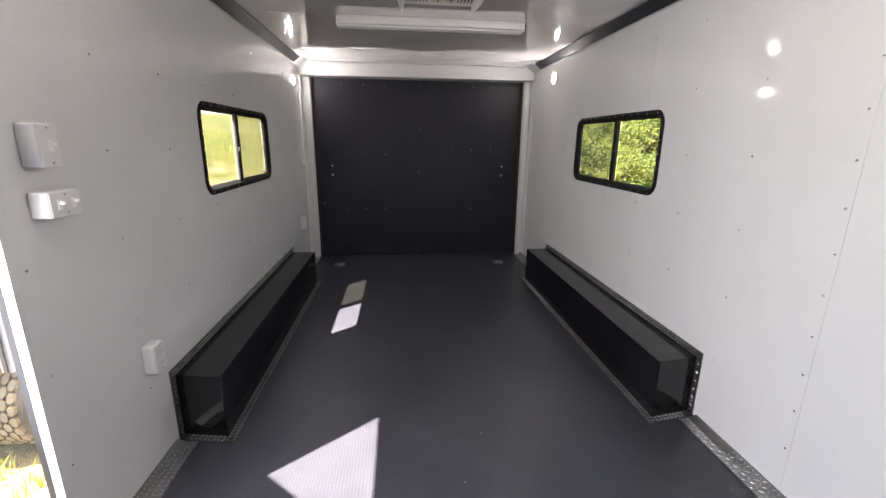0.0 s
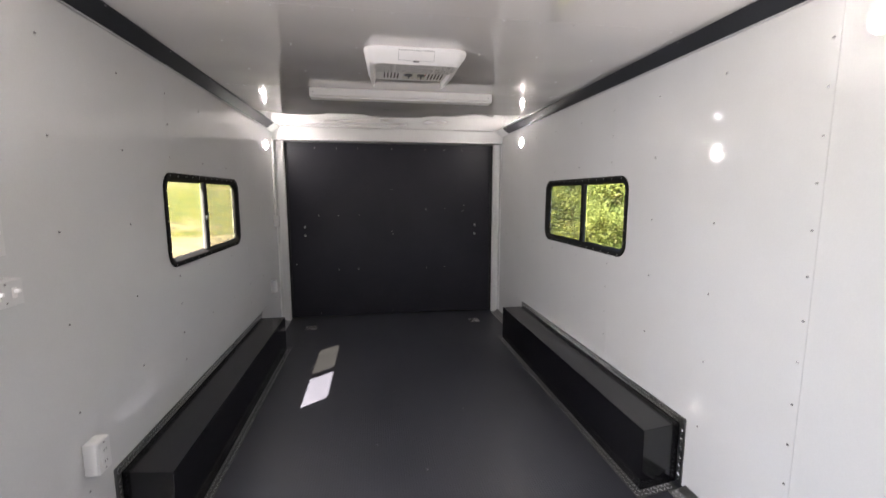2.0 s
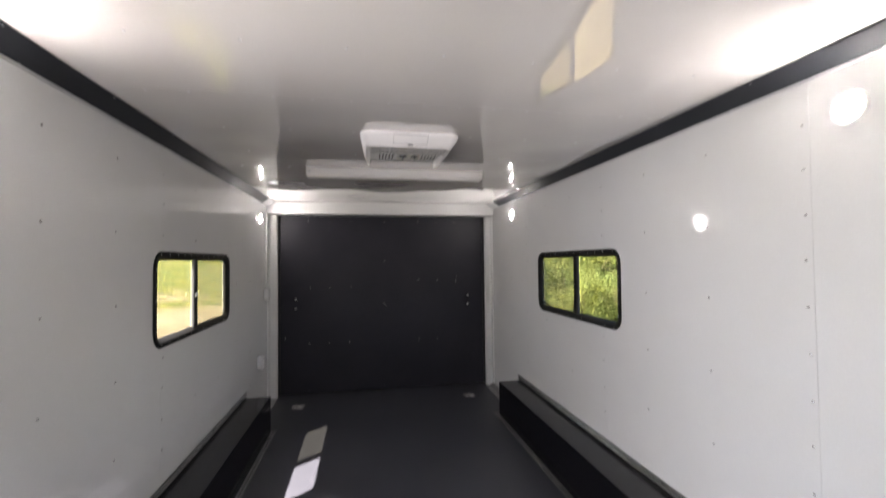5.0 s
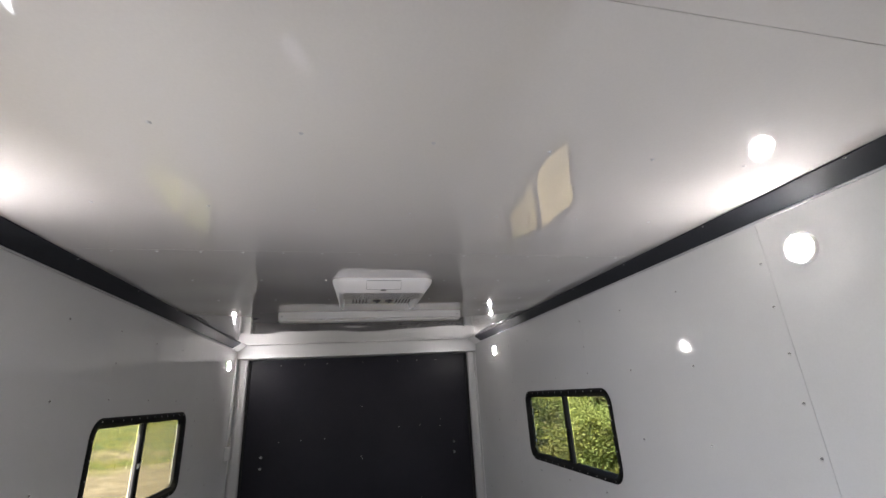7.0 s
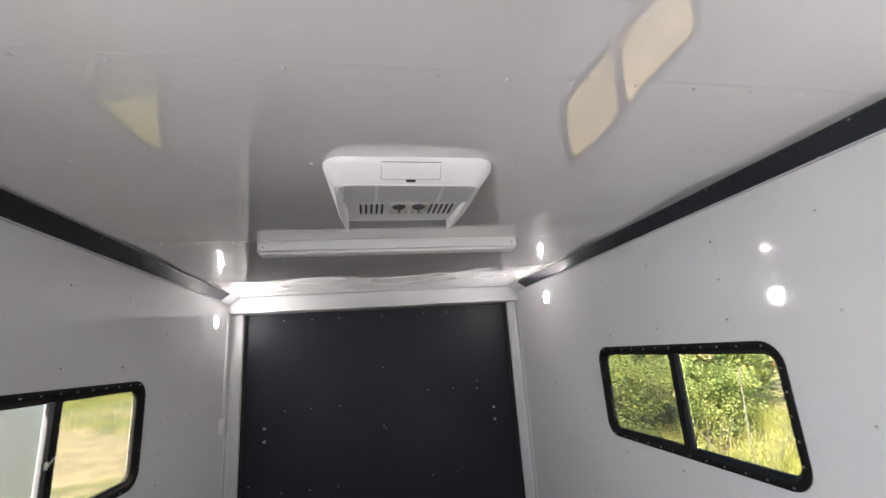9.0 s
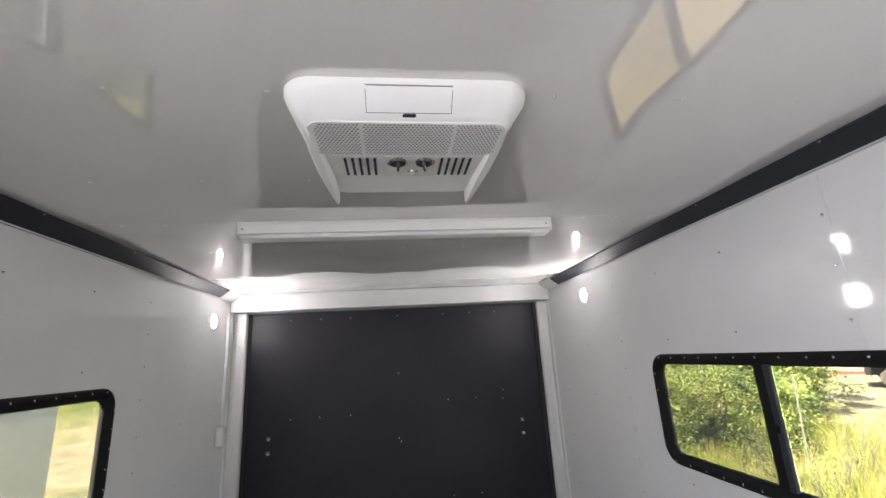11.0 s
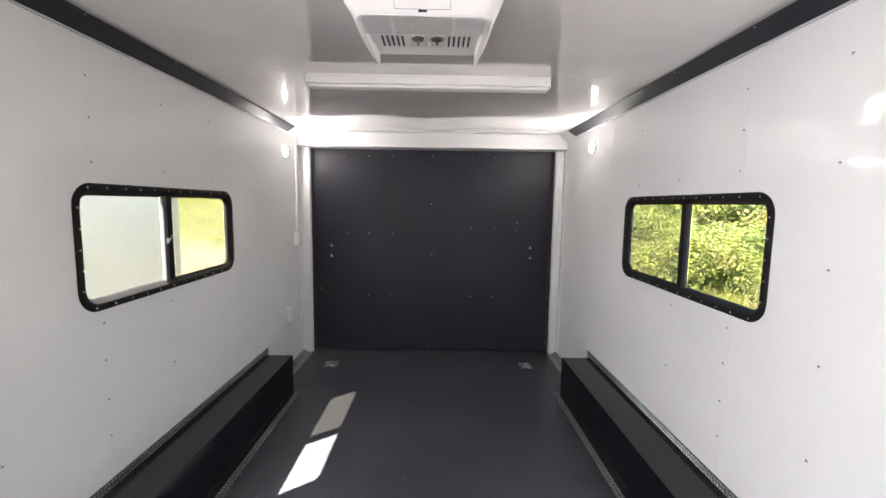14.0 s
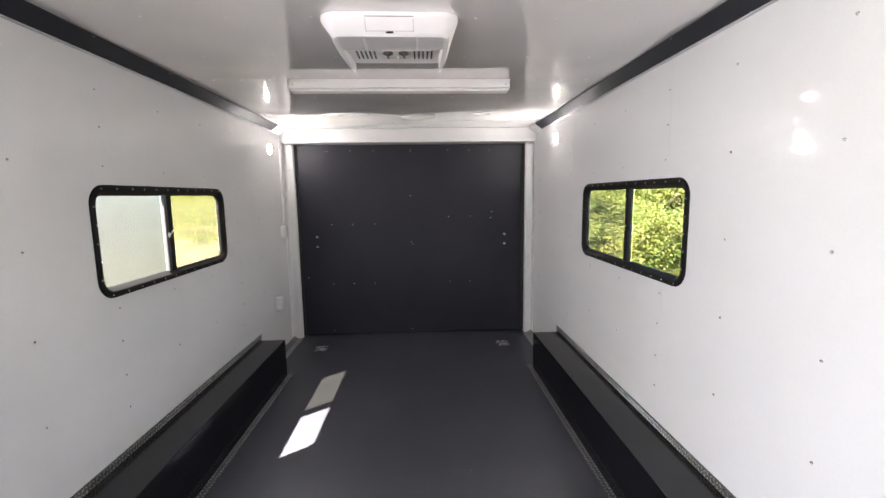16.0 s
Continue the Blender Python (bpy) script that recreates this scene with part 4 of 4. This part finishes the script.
blades("tall_grass", "tall pale green and yellow grass beside the bushes", 15000, area_east, 0.15, 0.65, 3)
blades("dry_grass", "thin pale yellow grass on the bare ground", 4500, area_verge, 0.1, 0.5, 8)
blades("field_grass", "short bright green grass at the edge of the dirt", 9000, area_west, 0.06, 0.25, 4)
blades("grass_tufts", "small green grass tufts on the bare dirt between the trailers", 170, lambda r: tuft(r), 0.04, 0.15, 6)
blades("bank_grass", "yellow-green grass on the far bank", 9000, area_bank, 0.15, 0.5, 5)


def shrub_mesh(seed, radius, tall, leaves, leaf=0.85):
    """Stems and a crown of separate leaves gathered in loose clumps."""
    rnd = random.Random(seed)
    bm = bmesh.new()
    tips = []
    for s in range(7):
        a, lean = rnd.uniform(0, 2 * math.pi), rnd.uniform(0.1, 0.55)
        p, d = Vector((rnd.uniform(-0.1, 0.1), rnd.uniform(-0.1, 0.1), -0.05)), Vector((math.cos(a) * lean, math.sin(a) * lean, 1)).normalized()
        r = rnd.uniform(0.018, 0.035)
        for q in range(4):
            ln = tall * rnd.uniform(0.19, 0.25)
            m_ = Matrix.Translation(p) @ d.to_track_quat('Z', 'Y').to_matrix().to_4x4()
            cyl(bm, r, r * 0.72, ln, m_, 6)
            p = p + d * ln
            r *= 0.72
            d = (d + Vector((rnd.gauss(0, 0.22), rnd.gauss(0, 0.22), 0.05))).normalized()
            tips.append(p.copy())
    stems = bpy.data.meshes.new("stems")
    bm.to_mesh(stems)
    bm.free()
    stems.materials.append(BARK)
    vs, fs = [], []
    clumps = [t + Vector((rnd.gauss(0, radius * 0.32), rnd.gauss(0, radius * 0.32), rnd.gauss(0, tall * 0.10))) for t in tips for _ in range(3)]
    for _ in range(leaves):
        c = rnd.choice(clumps)
        p = c + Vector((rnd.gauss(0, 0.15), rnd.gauss(0, 0.15), rnd.gauss(0, 0.11)))
        if p.z < 0.05:
            continue
        a = Vector((rnd.gauss(0, 1), rnd.gauss(0, 1), rnd.gauss(-0.3, 0.5))).normalized()
        b_ = a.cross(Vector((rnd.gauss(0, 0.5), rnd.gauss(0, 0.5), 1))).normalized()
        ln, w = rnd.uniform(0.055, 0.125), rnd.uniform(0.020, 0.042)
        ln, w = ln * leaf, w * leaf
        nrm = a.cross(b_) * 0.008 * leaf
        q = len(vs)
        vs += [p, p + a * ln * 0.5 + b_ * w + nrm, p + a * ln, p + a * ln * 0.5 - b_ * w + nrm]
        fs += [(q, q + 1, q + 2), (q, q + 2, q + 3)]
    crown = bpy.data.meshes.new("crown")
    crown.from_pydata([tuple(v) for v in vs], [], fs)
    crown.materials.append(LEAF)
    return stems, crown


protos = [shrub_mesh(11, 0.95, 2.6, 10500), shrub_mesh(12, 1.1, 3.1, 12500), shrub_mesh(13, 0.8, 1.9, 8000)]
rnd = random.Random(21)
spots = [(5.0, 9.4, 2, 0.85), (5.4, 10.8, 1, 1.0), (4.6, 11.9, 2, 1.0), (6.6, 11.7, 0, 1.15), (5.6, 13.2, 1, 1.0), (7.6, 10.6, 1, 1.2), (7.8, 12.8, 0, 1.25),
         (6.9, 14.6, 1, 1.1), (4.5, 13.6, 0, 0.95), (9.2, 11.7, 1, 1.3), (9.2, 14.4, 1, 1.3), (5.3, 15.2, 2, 1.2), (8.4, 16.6, 1, 1.3), (11.0, 13.4, 0, 1.4), (4.2, 16.8, 1, 1.1),
         (6.9, 8.9, 2, 0.7), (6.0, 9.3, 0, 0.72), (11.5, 16.5, 1, 1.5), (3.6, 10.4, 2, 0.8), (13.5, 15.0, 1, 1.5), (6.5, 18.5, 1, 1.5), (3.2, 19.5, 1, 1.4), (10, 20, 1, 1.7)]
for x, y, p, s in spots:
    ob = thing("bush", "dense green leafy bush in the sun", "bush", (x, y, height(x, y)), "bushes beside the trailer")
    ob.rotation_euler = (0, 0, rnd.uniform(0, 6.28))
    ob.scale = (s, s, s * rnd.uniform(0.92, 1.1))
    for nm, me_ in zip(("stems", "crown"), protos[p]):
        c = new(nm, me_)
        c.parent = ob

# low weeds scattered on the pale ground beside the grass
weed = shrub_mesh(41, 0.5, 1.0, 1100, 0.42)
for x, y, s in ((5.3, 6.7, 0.55), (6.1, 7.2, 0.6), (6.9, 6.8, 0.5), (5.7, 7.9, 0.8), (7.4, 8.0, 0.8), (8.3, 7.4, 0.6), (9.1, 8.3, 0.9), (4.9, 7.6, 0.6)):
    ob = thing("weed", "low yellow-green leafy weed on pale dry ground", "weed", (x, y, height(x, y)), "weeds in the field")
    ob.rotation_euler = (0, 0, rnd.uniform(0, 6.28))
    ob.scale = (s, s, s * rnd.uniform(0.8, 1.2))
    for nm, me_ in zip(("stems", "crown"), weed):
        c = new(nm, me_)
        c.parent = ob

# far trees that close the view to the east
far = [shrub_mesh(31, 2.4, 6.0, 5200), shrub_mesh(32, 2.8, 7.0, 5600)]
for i in range(16):
    a = radians(-12 + 6.2 * i)
    d = 30 + 5 * rnd.random()
    x, y = d * math.cos(a) + 3, d * math.sin(a)
    ob = thing("tree", "green tree at the far edge of the field", "tree", (x, y, height(x, y)), "far trees")
    ob.rotation_euler = (0, 0, rnd.uniform(0, 6.28))
    s = rnd.uniform(1.0, 1.5)
    ob.scale = (s, s, s)
    for nm, me_ in zip(("trunk", "crown"), far[i % 2]):
        c = new(nm, me_)
        c.parent = ob

# wooden post in the grass
post = thing("wooden_post", "thin pale weathered wooden post in the tall grass", "post", (6.42, 8.0, height(6.42, 8.0)))
bm = bmesh.new()
cyl(bm, 0.016, 0.012, 1.55, Matrix.Rotation(radians(4), 4, 'X'), 8)
part("stake", bm, WOODPOST, post)


def wheel(parent, x, y, z, r, w, outward, dusty):
    bm = bmesh.new()
    m = Matrix.Translation((x, y, z)) @ Matrix.Rotation(radians(90), 4, 'Y')
    prof_ = [(r * 0.60, -w * 0.44), (r * 0.80, -w * 0.52), (r * 0.93, -w * 0.50), (r * 0.945, -w * 0.42), (r * 0.945, w * 0.42), (r * 0.93, w * 0.50), (r * 0.80, w * 0.52), (r * 0.60, w * 0.44)]
    n = 48
    loops = []
    for pr, ph in prof_:
        loops.append([m @ Vector((pr * math.cos(2 * math.pi * k_ / n), pr * math.sin(2 * math.pi * k_ / n), ph)) for k_ in range(n)])
    ring(bm, loops)
    tyre = part("tyre", bm, TYRE_SHADE, parent, "dusty off-road tyre with chunky tread", True)
    bm = bmesh.new()
    rows_n, cols_n = 5, 30
    for j in range(rows_n):
        for i in range(cols_n):
            a0 = 2 * math.pi * (i + (0.5 if j % 2 else 0)) / cols_n
            hw, hl = w * 0.43 / rows_n * 1.9 / 2, math.pi / cols_n * 0.90
            c = -w * 0.42 + w * 0.84 * (j + 0.5) / rows_n
            hexa = [(c + hw * cu, a0 + hl * ca) for cu, ca in ((-1, -0.45), (-0.2, -1), (0.9, -0.75), (1, 0.45), (0.2, 1), (-0.9, 0.75))]
            lo = [bm.verts.new(m @ Vector((r * 0.94 * math.cos(q), r * 0.94 * math.sin(q), u))) for u, q in hexa]
            hi = [bm.verts.new(m @ Vector((r * math.cos(q), r * math.sin(q), c + (u - c) * 0.93))) for u, q in hexa]
            bm.faces.new(hi)
            for e in range(6):
                bm.faces.new((lo[e], lo[(e + 1) % 6], hi[(e + 1) % 6], hi[e]))
    tagged(part("tread_block", bm, TYRE, tyre), kind="stuff")
    bm = bmesh.new()
    cyl(bm, r * 0.60, r * 0.60, w * 0.6, m @ Matrix.Translation((0, 0, -w * 0.3)), 28)
    cyl(bm, r * 0.20, r * 0.16, w * 0.2, m @ Matrix.Translation((0, 0, w * 0.3 * outward if outward > 0 else -w * 0.5)), 16)
    part("rim", bm, STEEL, parent, "grey steel rim")
    return tyre


# white trailer parked alongside to the west
nb = thing("parked_trailer", "white enclosed trailer parked alongside, with a dusty tyre and tread-plate fender", "trailer", (-3.7, 1.2, -0.62))
off = Matrix.Translation((3.7, -1.2, 0.62))
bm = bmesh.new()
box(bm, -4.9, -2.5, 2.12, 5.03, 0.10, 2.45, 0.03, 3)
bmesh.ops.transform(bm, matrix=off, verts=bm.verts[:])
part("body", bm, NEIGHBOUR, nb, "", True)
bm = bmesh.new()
box(bm, -4.8, -2.72, 2.2, 4.9, -0.12, 0.099)
bmesh.ops.transform(bm, matrix=off, verts=bm.verts[:])
part("frame", bm, GREYPAINT, nb, "dark steel frame")
bm = bmesh.new()
o, i_ = rounded(2.66, 3.64, 1.18, 1.66, 0.09, 5), rounded(2.70, 3.60, 1.22, 1.62, 0.07, 5)
ring(bm, [[(-2.4995, y, z) for y, z in o], [(-2.488, y, z) for y, z in o], [(-2.488, y, z) for y, z in i_], [(-2.4995, y, z) for y, z in i_]])
prism(bm, i_, -2.4995, -2.494, lambda u, v, q: (q, u, v))
bmesh.ops.transform(bm, matrix=off, verts=bm.verts[:])
part("window", bm, GREYPAINT, nb, "grey tinted window")
for yc in (2.71, 3.57):
    wheel(nb, -2.555 + 3.7, yc - 1.2, 0.36, 0.36, 0.25, 1, True)
for yc in (2.71, 3.57):
    wheel(nb, -4.73 + 3.7, yc - 1.2, 0.36, 0.36, 0.25, -1, True)
bm = bmesh.new()
arc = [(2.71 + 0.47 * math.cos(radians(a)), -0.26 + 0.44 * math.sin(radians(a))) for a in range(180, 89, -10)] + [(3.57 + 0.47 * math.cos(radians(a)), -0.26 + 0.44 * math.sin(radians(a))) for a in range(90, -1, -10)]
arc_in = [(y, z - 0.012) for y, z in arc][::-1]
prism(bm, arc + arc_in, -2.98, -2.665, lambda u, v, q: (q, u, v))
bmesh.ops.transform(bm, matrix=off, verts=bm.verts[:])
part("fender", bm, ALU, nb, "aluminium tread-plate fender")

# flat trailer far off on the dirt to the east
ft = thing("flatbed_trailer", "dark flatbed trailer with a black fender on the dirt road", "trailer", (19.95, 16.45, -0.62))
ft.rotation_euler = (0, 0, radians(40))
bm = bmesh.new()
box(bm, -0.95, 1.0, -3.2, 1.2, 0.50, 0.60, 0.01)
box(bm, -0.95, -0.90, -3.2, 1.2, 0.601, 0.78, 0.01)
part("deck", bm, COVE, ft)
bm = bmesh.new()
box(bm, -1.24, -0.952, -0.95, 1.05, 0.80, 0.84, 0.015, 2)
box(bm, -1.24, -0.952, 1.01, 1.05, 0.42, 0.799, 0.01)
box(bm, -1.24, -0.952, -0.95, -0.91, 0.42, 0.799, 0.01)
part("fender", bm, GASKET, ft, "black fender")
for yy in (-0.38, 0.46):
    wheel(ft, -1.1, yy, 0.36, 0.36, 0.22, -1, False)
    wheel(ft, 1.12, yy, 0.36, 0.36, 0.22, 1, False)
bm = bmesh.new()
box(bm, -0.05, 0.05, 1.2, 2.9, 0.48, 0.58)
part("tongue", bm, RED, ft, "red-brown drawbar")
